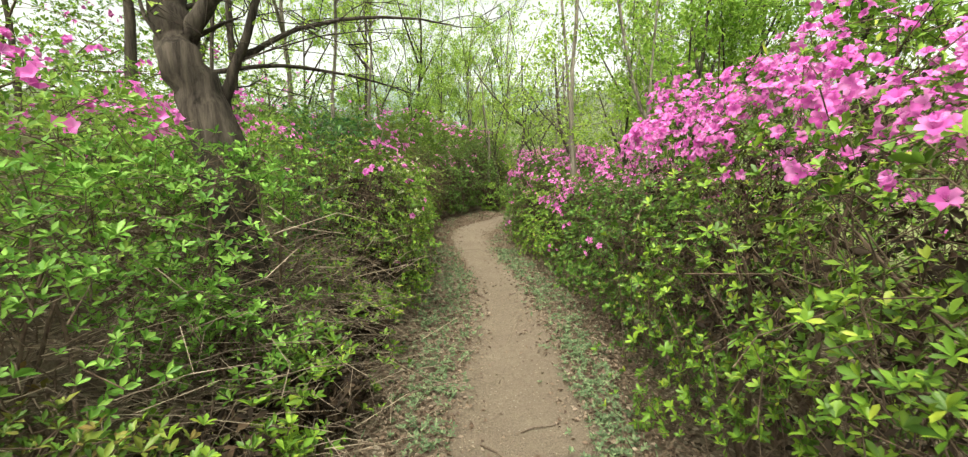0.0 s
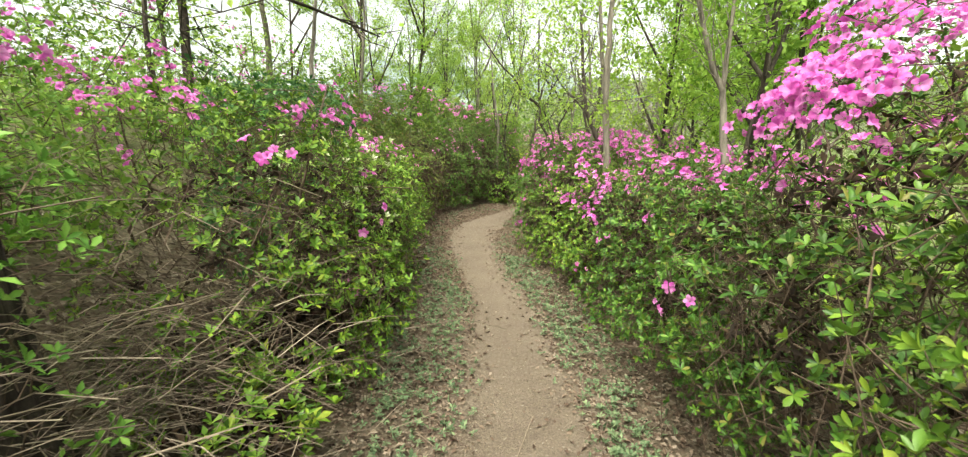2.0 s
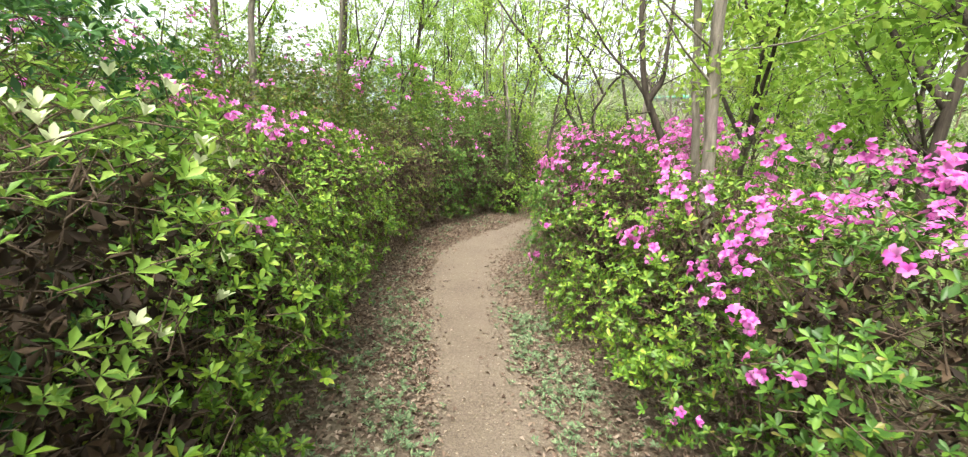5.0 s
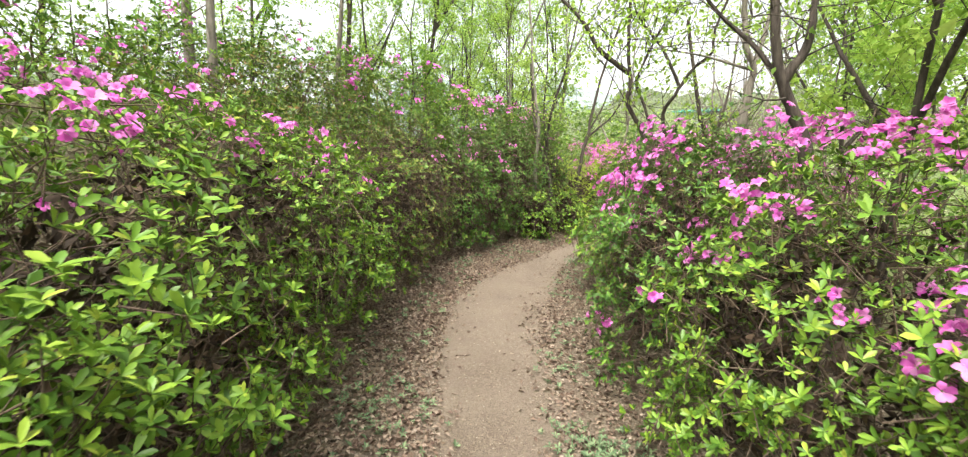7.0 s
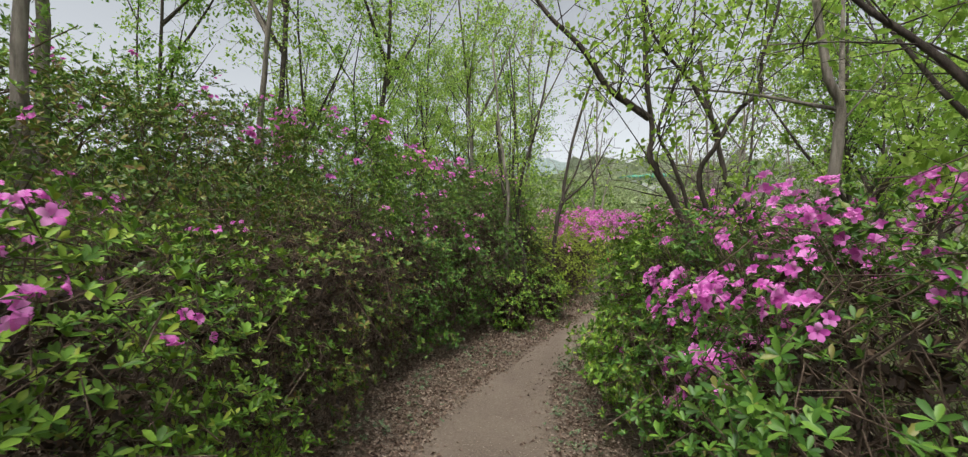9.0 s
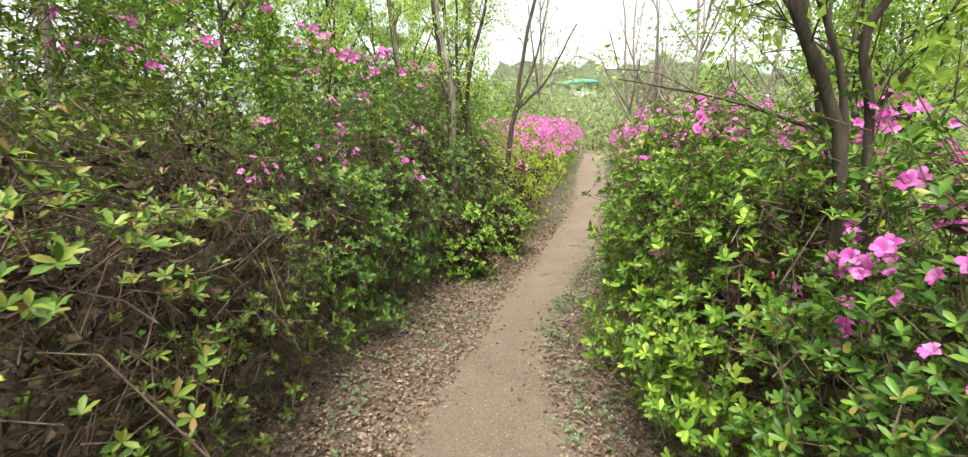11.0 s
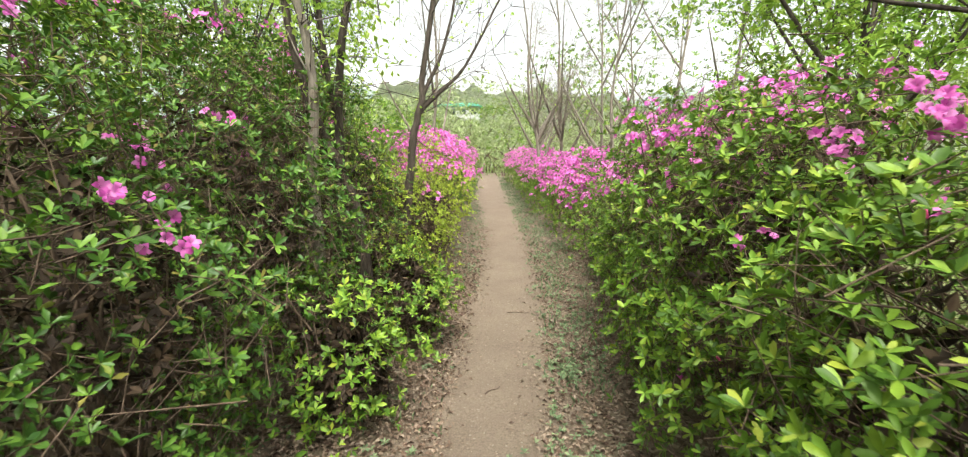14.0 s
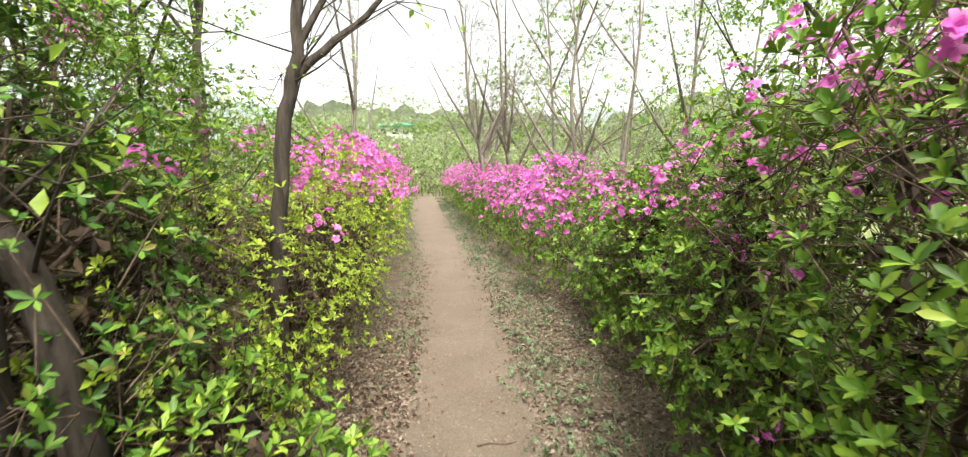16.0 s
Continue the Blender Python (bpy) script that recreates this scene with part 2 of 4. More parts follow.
# ---- mesh helpers ----
def mesh_np(name, V, F, material):
    """A mesh from vertex and triangle arrays."""
    V, F = np.asarray(V, np.float32).reshape(-1, 3), np.asarray(F, np.int32).reshape(-1, 3)
    me = bpy.data.meshes.new(name)
    me.vertices.add(len(V)); me.vertices.foreach_set("co", V.ravel())
    me.loops.add(F.size); me.loops.foreach_set("vertex_index", F.ravel())
    me.polygons.add(len(F)); me.polygons.foreach_set("loop_start", np.arange(0, F.size, 3, dtype=np.int32))
    me.update(calc_edges=True)
    me.materials.append(material)
    return me


def part_np(name, V, F, material, parent, label="", kind=""):
    ob = new(name, mesh_np(name, V, F, material))
    ob.parent = parent
    return tagged(ob, label, kind=kind)


def unit(v):
    return v / np.maximum(np.linalg.norm(v, axis=-1, keepdims=True), 1e-9)


def blades(base, way, up, length, width, bend=0.1, fold=0.12, plain=False):
    """Pointed folded leaves: arrays of base points, directions, face normals, lengths and widths. Two or six triangles each."""
    side = unit(np.cross(up, way))
    nrm = unit(np.cross(way, side))
    length, width = np.broadcast_to(length, len(base))[:, None], np.broadcast_to(width, len(base))[:, None]
    if plain:
        mid = base + way * length * 0.6
        V = np.stack([base, mid + side * width / 2 + nrm * width * fold, base + way * length - nrm * length * bend, mid - side * width / 2 + nrm * width * fold], 1)
        F = np.array([[0, 2, 1], [0, 3, 2]])
        return V.reshape(-1, 3), (F[None] + 4 * np.arange(len(base))[:, None, None]).reshape(-1, 3)
    low, high, rib = base + way * length * 0.36, base + way * length * 0.74 - nrm * length * bend * 0.4, base + way * length * 0.55 - nrm * width * fold * 0.6
    V = np.stack([base, low + side * width * 0.38 + nrm * width * fold, high + side * width * 0.46 + nrm * width * fold, base + way * length - nrm * length * bend,
                  high - side * width * 0.46 + nrm * width * fold, low - side * width * 0.38 + nrm * width * fold, rib], 1)
    F = np.array([[0, 6, 1], [1, 6, 2], [2, 6, 3], [3, 6, 4], [4, 6, 5], [5, 6, 0]])
    return V.reshape(-1, 3), (F[None] + 7 * np.arange(len(base))[:, None, None]).reshape(-1, 3)


def rosettes(rng, P, A, k, length, spread=(15, 55), plain=False):
    """Whorls of k leaves round the axes A at the points P."""
    n = len(P)
    T = unit(np.cross(A, rng.normal(size=(n, 3))))
    B = np.cross(A, T)
    az = (np.arange(k)[None] + rng.uniform(-0.3, 0.3, (n, k)) + rng.uniform(0, 1, (n, 1))) * 2 * np.pi / k
    el = np.radians(rng.uniform(*spread, (n, k)))
    way = np.cos(el)[..., None] * (np.cos(az)[..., None] * T[:, None] + np.sin(az)[..., None] * B[:, None]) + np.sin(el)[..., None] * A[:, None]
    L = (np.broadcast_to(length, n)[:, None] * rng.uniform(0.65, 1.15, (n, k))).ravel()
    base = np.repeat(P, k, 0)
    return blades(base, way.reshape(-1, 3), np.repeat(A, k, 0) + rng.normal(size=(n * k, 3)) * 0.15, L, L * rng.uniform(0.34, 0.46, n * k), 0.12, 0.12, plain)


def tubes(starts, ends, r0, r1, sides=3):
    """Straight tapered tubes, many at once."""
    n = len(starts)
    d = unit(ends - starts)
    T = unit(np.cross(d, np.where(np.abs(d[:, 2:3]) > 0.9, [[1.0, 0, 0]], [[0, 0, 1.0]])))
    B = np.cross(d, T)
    a = np.arange(sides) * 2 * np.pi / sides
    ring = np.cos(a)[None, :, None] * T[:, None] + np.sin(a)[None, :, None] * B[:, None]
    r0, r1 = np.broadcast_to(r0, n)[:, None, None], np.broadcast_to(r1, n)[:, None, None]
    V = np.concatenate([starts[:, None] + ring * r0, ends[:, None] + ring * r1], 1)
    F = []
    for i in range(sides):
        j = (i + 1) % sides
        F += [[i, j, sides + j], [i, sides + j, sides + i]]
    F = np.array(F)[None] + (2 * sides) * np.arange(n)[:, None, None]
    return V.reshape(-1, 3), F.reshape(-1, 3)


def limb(points, r0, r1, sides=8, smooth=4, wobble=0.0, rng=None, flare=0.0):
    """A smooth tapered tube through the points."""
    pts = np.array(points, float)
    if smooth > 1 and len(pts) > 2:
        ext = np.vstack([2 * pts[0] - pts[1], pts, 2 * pts[-1] - pts[-2]])
        fine = []
        for i in range(1, len(ext) - 2):
            for s in np.arange(smooth) / smooth:
                a, b, c, d = ext[i - 1:i + 3]
                fine.append(0.5 * (2 * b + (c - a) * s + (2 * a - 5 * b + 4 * c - d) * s * s + (3 * b - a - 3 * c + d) * s ** 3))
        pts = np.array(fine + [pts[-1]])
    n = len(pts)
    if wobble and rng is not None:
        pts[1:-1] += rng.normal(size=(n - 2, 3)) * wobble
    tang = unit(np.gradient(pts, axis=0))
    ref = np.array([0.3, 0.9, 0.1])
    T = unit(np.cross(tang, ref)); B = np.cross(tang, T)
    a = np.arange(sides) * 2 * np.pi / sides
    s = np.linspace(0, 1, n)
    r = r0 + (r1 - r0) * s + flare * np.exp(-s * 9)
    rr = r[:, None] * np.ones((n, sides))
    if rng is not None:
        rr *= 1 + rng.uniform(-0.07, 0.07, (n, sides))
    V = pts[:, None] + rr[..., None] * (np.cos(a)[None, :, None] * T[:, None] + np.sin(a)[None, :, None] * B[:, None])
    V = np.concatenate([V.reshape(-1, 3), pts[-1:] + tang[-1:] * r1])
    F = []
    for i in range(n - 1):
        for j in range(sides):
            k = (j + 1) % sides
            F += [[i * sides + j, i * sides + k, (i + 1) * sides + k], [i * sides + j, (i + 1) * sides + k, (i + 1) * sides + j]]
    for j in range(sides):
        F.append([(n - 1) * sides + j, (n - 1) * sides + (j + 1) % sides, n * sides])
    return V, np.array(F), pts


def join(*pieces):
    V, F, at = [], [], 0
    for v, f in pieces:
        if len(v):
            V.append(v); F.append(f + at); at += len(v)
    return np.concatenate(V), np.concatenate(F)


# ---- the plan: path and hedge lines, by y ----
PLAN_Y = [-8, 0, 2.4, 3.2, 4.5, 5.7, 7.2, 8.0, 9.0, 9.9, 10.8, 11.6, 12.2, 13.2, 14, 15.3, 16.5, 18, 21, 25.5, 32, 45]
PATH_L = [-0.3, -0.25, -0.22, -0.19, -0.12, -0.16, -0.45, -0.6, -0.75, -0.8, -0.65, -0.35, -0.02, 0.42, 0.82, 1.5, 2.15, 2.9, 4.3, 6.05, 9.0, 14.8]
PATH_R = [0.55, 0.6, 0.65, 0.66, 0.58, 0.51, 0.28, 0.2, 0.14, 0.18, 0.4, 0.5, 0.68, 1.2, 1.75, 2.5, 3.15, 3.9, 5.25, 7.3, 10.2, 16.0]
HEDGE_L = [-0.8, -0.7, -0.65, -0.68, -0.85, -0.95, -1.2, -1.3, -1.4, -1.35, -1.25, -1.2, -0.95, -0.5, -0.1, 0.75, 1.5, 2.35, 3.75, 5.6, 8.5, 14.2]
HEDGE_R = [0.95, 0.95, 0.98, 1.05, 1.17, 1.08, 0.8, 0.7, 0.55, 0.6, 0.68, 0.85, 1.08, 1.7, 2.35, 3.3, 4.05, 4.75, 6.0, 8.1, 10.8, 16.5]


def on(line, y):
    return np.interp(y, PLAN_Y, line)


def height(x, y):
    """The ground: level by the path, a bank on its left, falling off on its right, a slow rise ahead."""
    x, y = np.asarray(x, float), np.asarray(y, float)
    left = np.clip(on(HEDGE_L, y) - 0.35 - x, 0, None)
    right = np.clip(x - on(HEDGE_R, y) - 1.2, 0, None)
    slack = 0.8 * np.clip((11 - y) / 3, 0, 1)
    verge = 0.09 * np.clip((on(PATH_L, y) + 0.1 - x) / 0.5, 0, 1)
    left = left * left / (left + slack + 1e-6)
    bank = 2.6 * (1 - np.exp(-left * 0.42)) * np.clip(1.25 - y / 40, 0.35, 1)
    fall = -1.6 * (1 - np.exp(-right * 0.06))
    ahead = 0.045 * (np.logaddexp(0, (y - 16) * 1.2) / 1.2 - np.logaddexp(0, (y - 34) * 1.0) / 1.0)
    ripple = 0.02 * np.sin(x * 3.1 + y * 1.7) * np.sin(y * 2.3 - x) + 0.012 * np.sin(x * 9 + 2) * np.sin(y * 8)
    return bank + verge + fall + ahead + ripple * np.clip(left + right + 0.15, 0, 1)


# ground: one sheet, fine by the path, coarse to the horizon
def spread(lo, hi, step, far):
    inner = np.arange(lo, hi + step / 2, step)
    grow = np.cumsum(step * 1.35 ** np.arange(1, 26))
    grow = grow[grow < far]
    return np.concatenate([lo - grow[::-1], inner, hi + grow])


gx, gy = spread(-5, 12, 0.16, 900), spread(-5, 34, 0.16, 900)
X, Y = np.meshgrid(gx, gy)
Z = height(X, Y)
nx = len(gx)
ii = (np.arange(len(gy) - 1)[:, None] * nx + np.arange(nx - 1)[None]).ravel()
gV = np.stack([X, Y, Z], -1).reshape(-1, 3)
gF = np.concatenate([np.stack([ii, ii + 1, ii + nx + 1], 1), np.stack([ii, ii + nx + 1, ii + nx], 1)])
ground = tagged(new("ground", mesh_np("ground", gV, gF, HUMUS)), "brown woodland floor with dead leaves and dark humus", "ground", kind="structure")

# how far the floor is trodden bare, by the distance from the path
off_path = np.maximum(np.maximum(on(PATH_L, gV[:, 1]) - gV[:, 0], gV[:, 0] - on(PATH_R, gV[:, 1])), 0)
trod = ground.data.attributes.new("trodden", "FLOAT", "POINT")
trod.data.foreach_set("value", np.exp(-off_path / 0.3).astype(np.float32))

turfy = ground.data.attributes.new("grassy", "FLOAT", "POINT")
turfy.data.foreach_set("value", np.clip((off_path - 2.2) / 2.5, 0, 1).astype(np.float32))

# trodden path: a strip a little proud of the floor, its edges sinking under it
rng = np.random.default_rng(3)
py = np.arange(-8, 44, 0.07)
across = np.array([-0.3, -0.15, 0.0, 0.1, 0.2, 0.35, 0.5, 0.65, 0.8, 0.9, 1.0, 1.15, 1.3])
sink = np.array([-0.03, -0.006, 0.003, 0.010, 0.013, 0.012, 0.009, 0.012, 0.013, 0.010, 0.003, -0.006, -0.03])
wob_l = 0.05 * np.sin(py * 2.3) + 0.03 * np.sin(py * 5.9 + 1) + 0.02 * np.sin(py * 13.1) + rng.normal(size=len(py)) * 0.04
wob_r = 0.05 * np.sin(py * 2.9 + 2) + 0.03 * np.sin(py * 6.7) + 0.02 * np.sin(py * 14.3) + rng.normal(size=len(py)) * 0.04
L_, R_ = on(PATH_L, py) - 0.03 + wob_l, on(PATH_R, py) + 0.04 + wob_r
PX = L_[:, None] + (R_ - L_)[:, None] * across[None]
PY = np.repeat(py[:, None], len(across), 1)
PZ = height(PX, PY) + sink[None] + rng.normal(size=PX.shape) * 0.004 * np.array([1.5, 1.8, 1.5, 1, 0.6, 0.5, 0.5, 0.5, 0.6, 1, 1.5, 1.8, 1.5])
m_ = len(across)
ii = (np.arange(len(py) - 1)[:, None] * m_ + np.arange(m_ - 1)[None]).ravel()
path = tagged(new("path", mesh_np("path", np.stack([PX, PY, PZ], -1).reshape(-1, 3), np.concatenate([np.stack([ii, ii + 1, ii + m_ + 1], 1), np.stack([ii, ii + m_ + 1, ii + m_], 1)]), SOIL)),
              "narrow trodden footpath of dry tan earth", "path", kind="structure")
for ob in (ground, path):
    ob.data.polygons.foreach_set("use_smooth", np.ones(len(ob.data.polygons), dtype=bool))


# ---- azaleas ----
def blossom_mesh(name, seed, open_=1.0, size=0.034):
    """A funnel of five pointed petals with stamens, facing +z."""
    r = np.random.default_rng(seed)
    pieces = []
    for k in range(5):
        a = 2 * np.pi * k / 5 + r.uniform(-0.12, 0.12)
        ca, sa = np.cos(a), np.sin(a)
        prof = [(0.06, 0.0, 0.10), (0.45, 0.42 * open_, 0.62), (0.95 * open_, 0.36, 0.72), (1.22 * open_, 0.0, 0.60 + r.uniform(-0.12, 0.1))]
        pts = []
        for rad, half, z in prof:
            for s in ((-1, 0, 1) if half else (0,)):
                lift = 0.10 if s else 0.0
                pts.append((ca * rad - sa * s * half, sa * rad + ca * s * half, z + lift))
        F = [[0, 2, 1], [0, 3, 2], [1, 2, 5], [1, 5, 4], [2, 3, 6], [2, 6, 5], [4, 5, 7], [5, 6, 7]]
        pieces.append((np.array(pts) * size, np.array(F)))
    st = np.array([[np.cos(i * 1.3) * 0.25, np.sin(i * 1.3) * 0.25, 1.25] for i in range(4)]) * size
    if seed == 1:
        pieces.append(tubes(np.zeros((4, 3)) + [0, 0, 0.1 * size], st, 0.03 * size, 0.015 * size))
    V, F = join(*pieces)
    return V, F


BLOSSOM_SHAPES = [blossom_mesh("blossom", s, o, z) for s, o, z in ((1, 0.95, 0.0225), (2, 0.8, 0.0235), (3, 1.05, 0.0225), (4, 0.6, 0.0215))]
BLOSSOMS = [mesh_np("blossom", V, F, PETAL) for V, F in BLOSSOM_SHAPES]
bud_v, bud_f, _ = limb([(0, 0, 0), (0, 0, 0.012), (0, 0, 0.026)], 0.004, 0.003, 5, 2)
BUD = mesh_np("flower_bud", bud_v * [1.6, 1.6, 1], bud_f, PETAL_RED)
SHOOT = mesh_np("young_shoot", *rosettes(np.random.default_rng(8), np.zeros((1, 3)), np.array([[0, 0, 1.0]]), 5, 0.05, (55, 80)), WHITE_LEAF)
FAR_BLOSSOM = blades(np.zeros((5, 3)), np.array([[math.cos(k * 1.2566) * 0.8, math.sin(k * 1.2566) * 0.8, 0.55] for k in range(5)]), np.array([[0, 0, 1.0]] * 5), 0.036, 0.030, 0.1, 0.15, True)
WHORLS = {}


def whorl_meshes(tone, length):
    key = (tone, round(length, 3))
    if key not in WHORLS:
        r = np.random.default_rng(len(WHORLS) + 5)
        WHORLS[key] = [mesh_np("leaf_whorl", *rosettes(r, np.zeros((1, 3)), np.array([[0, 0, 1.0]]), k, length), LEAF[tone]) for k in (5, 6, 7, 6)]
    return WHORLS[key]


def turn_to(way, spin):
    return Vector(way).to_track_quat("Z", "Y").to_matrix().to_4x4() @ Matrix.Rotation(spin, 4, "Z")


BUSH_COUNT = 0


def bush(x, y, rx, ry, h, tone="fresh", clusters=0, whorls=700, leaf=0.045, twigs=160, singles=16, low=0.05, band=0.62, stray=0.03, core=450,
         name="azalea_bush", label="", blooms_near=True, pale=0, side=0.0, group="azaleas along the path", buds=0):
    """One shrub: stems from the base, twigs, whorls of leaves over a lumpy crown, blossoms in clusters."""
    global BUSH_COUNT
    BUSH_COUNT += 1
    rng = np.random.default_rng(1000 + BUSH_COUNT)
    z0 = float(height(x, y)) - 0.02
    root = new(name)
    root.location = (x, y, z0)
    far = singles == 0
    R = np.array([rx, ry, h * 0.56])
    C = np.array([0, 0, h * 0.44])
    ph = rng.uniform(0, 6.28, 6)

    def crown(n, inner=0.7, power=0.55):
        d = rng.normal(size=(n * 3, 3))
        d[:, 2] += 0.15
        d[:, 0] += side * 0.9
        d = unit(d)
        lump = 1 + 0.13 * np.sin(d[:, 0] * 5 + ph[0]) * np.sin(d[:, 1] * 5 + ph[1]) + 0.10 * np.sin(d[:, 2] * 7 + ph[2]) + 0.08 * np.sin(d[:, 0] * 11 + d[:, 2] * 9 + ph[3])
        q = (np.abs(d) ** 2.6).sum(1) ** (-1 / 2.6)
        rad = inner + (1.04 - inner) * rng.uniform(0, 1, len(d)) ** power
        P = C + d * R * (q * lump * rad)[:, None]
        ok = (P[:, 2] > low) & (P[:, 2] < h * 1.12)
        return P[ok][:n], d[ok][:n]

    if far:
        P, d = crown(whorls)
    else:
        # leaves gather in flat tufts at the branch ends, with dark gaps between
        Pc, dc = crown(max(whorls // 6, 12), 0.8, 0.6)
        k = rng.integers(0, len(Pc), whorls)
        P = Pc[k] + rng.normal(size=(whorls, 3)) * np.array([0.075, 0.075, 0.05]) * (0.7 + 0.2 * h)
        d = dc[k]
        ok = P[:, 2] > low
        P, d = P[ok], d[ok]
    A = unit(d * 0.7 + [0, 0, 0.75] + rng.normal(size=d.shape) * 0.35)
    size = leaf * rng.uniform(0.7, 1.3, len(P))
    # stems, each with its own twigs
    ns = 7 if whorls > 350 else 4
    feet = np.c_[rng.normal(size=(ns, 2)) * [rx * 0.16, ry * 0.16], np.zeros(ns)]
    aim, _ = crown(ns, 0.5, 1)
    aim[:, 2] = np.maximum(aim[:, 2], h * 0.45)
    curves = []
    for f, a in zip(feet, aim):
        mid = f + (a - f) * 0.5 + np.array([0, 0, 0.10 * h]) + rng.normal(size=3) * 0.05
        curves.append((f + [0, 0, -0.04], f * 1.2 + [0, 0, h * 0.16], mid, a))
    tipn = np.concatenate([P[:int(len(P) * 0.6)], crown(twigs, 0.55, 1)[0]])
    for cv in curves:
        v, f, _ = limb(cv, 0.016 * (h / 1.4), 0.005, 5, 3, 0.008, rng)
        part_np("stem", v, f, TWIG, root)
    en = tipn
    inward = unit(-en * [1, 1, 0] + 1e-6)
    st = en + unit(inward * 0.45 + [0, 0, -0.6] + rng.normal(size=en.shape) * 0.55) * (rng.uniform(0.15, 0.45, (len(en), 1)) * h / 1.5)
    st[:, 2] = np.maximum(st[:, 2], 0)
    nt = len(en) - twigs
    mid = (st + en) / 2 + rng.normal(size=en.shape) * 0.045
    pieces = [tubes(st[nt:], mid[nt:], 0.0034, 0.0024), tubes(mid[nt:], en[nt:], 0.0024, 0.001)]
    back_ = en[:nt] + (st[:nt] - en[:nt]) * rng.uniform(0.25, 0.7, (nt, 1))
    step_ = 3 if far else 1
    pieces.append(tubes(back_[::step_], en[:nt:step_], 0.003, 0.0013))
    part_np("twig_mass", *join(*pieces), TWIG, root, kind="stuff")
    # added filling of near-black leaves that darkens the gaps like deep shade
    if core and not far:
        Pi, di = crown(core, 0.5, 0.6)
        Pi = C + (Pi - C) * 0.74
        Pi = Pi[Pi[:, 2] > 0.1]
        part_np("withered_foliage", *rosettes(rng, Pi, unit(rng.normal(size=Pi.shape)), 5, leaf * 1.4, plain=True), SHADE_LEAF, root, "dull brown withered leaves caught inside", "stuff")
    keep = singles
    Pk, Ak, sk = P[keep:], A[keep:], size[keep:]
    fine = np.zeros(len(Pk), bool) if far else (d[keep:, 0] * np.sign(side) > 0.6) | (rng.uniform(size=len(Pk)) < 0.04)
    part_np("foliage", *join(rosettes(rng, Pk[fine], Ak[fine], 6, sk[fine]), rosettes(rng, Pk[~fine], Ak[~fine], 5, sk[~fine] * 1.06, plain=True)), LEAF[tone], root, kind="stuff")
    for p, a, sz in zip(P[:keep], A[:keep], size[:keep]):
        me = whorl_meshes(tone, leaf)[int(rng.integers(4))]
        ob = new("leaf_whorl", me)
        ob.parent = root
        k = float(sz / leaf)
        ob.matrix_basis = Matrix.Translation(p) @ turn_to(a, rng.uniform(0, 6.28)) @ Matrix.Diagonal((k, k, k, 1))
    if pale:
        Pp, dp = crown(pale, 0.95, 1)
        sel = Pp[:, 2] > h * 0.45
        for p, a in zip(Pp[sel] + dp[sel] * 0.02, unit(dp[sel] + [0, 0, 1.2])):
            ob = new("young_shoot", SHOOT)
            ob.parent = root
            ob["label"] = "cream-coloured young shoot"
            ob.matrix_basis = Matrix.Translation(p) @ turn_to(a, rng.uniform(0, 6.28))
    if clusters:
        Q, dq = crown(max(clusters * 8, 90), 0.97, 1)
        w = np.clip((Q[:, 2] / h - band) * 5, stray, 1) * (1 + side * dq[:, 0])
        w = np.clip(w, 0.001, None)
        # blossoms sit in sprays: clusters crowd round a few branch ends
        heads = Q[rng.choice(len(Q), 2 + clusters // 5, replace=False, p=w / w.sum())]
        gap2 = ((Q[:, None] - heads[None]) ** 2).sum(-1).min(1)
        w = w * (np.exp(-gap2 / (2 * 0.13 ** 2)) + 0.03)
        pick = rng.choice(len(Q), min(clusters, len(Q)), replace=False, p=w / w.sum())
        joined = []
        for i in pick:
            for _ in range(int(rng.integers(3, 7))):
                off = rng.normal(size=3) * [0.036, 0.036, 0.028]
                p = Q[i] + dq[i] * 0.035 + off
                way = unit(dq[i] * 0.9 + off * 9 + [side * 0.5, -0.25, 0.1] + rng.normal(size=3) * 0.5)
                shape = int(rng.integers(4))
                k = float(rng.uniform(0.85, 1.2))
                M = Matrix.Translation(p) @ turn_to(way, rng.uniform(0, 6.28)) @ Matrix.Diagonal((k, k, k, 1))
                if blooms_near:
                    ob = new("blossom", BLOSSOMS[shape]); ob.parent = root; ob.matrix_basis = M
                else:
                    m = np.array(M)
                    joined.append((FAR_BLOSSOM[0] @ m[:3, :3].T + m[:3, 3], FAR_BLOSSOM[1]))
        if joined:
            part_np("blossoms", *join(*joined), PETAL, root, "magenta-pink blossoms", "stuff")
    for _ in range(buds):
        Q, dq = crown(1, 0.98, 1)
        if len(Q):
            ob = new("flower_bud", BUD); ob.parent = root
            ob.matrix_basis = Matrix.Translation(Q[0]) @ turn_to(unit(dq[0] + [0, 0, 1]), 0)
    if not label:
        label = ("azalea bush thick with magenta-pink blossoms beside the path" if clusters > 22 else
                 "azalea bush with fresh green leaves and a few pink blossoms" if clusters else
                 "leafy green azalea bush without flowers beside the path")
    tagged(root, label, "bush", group)
    return root


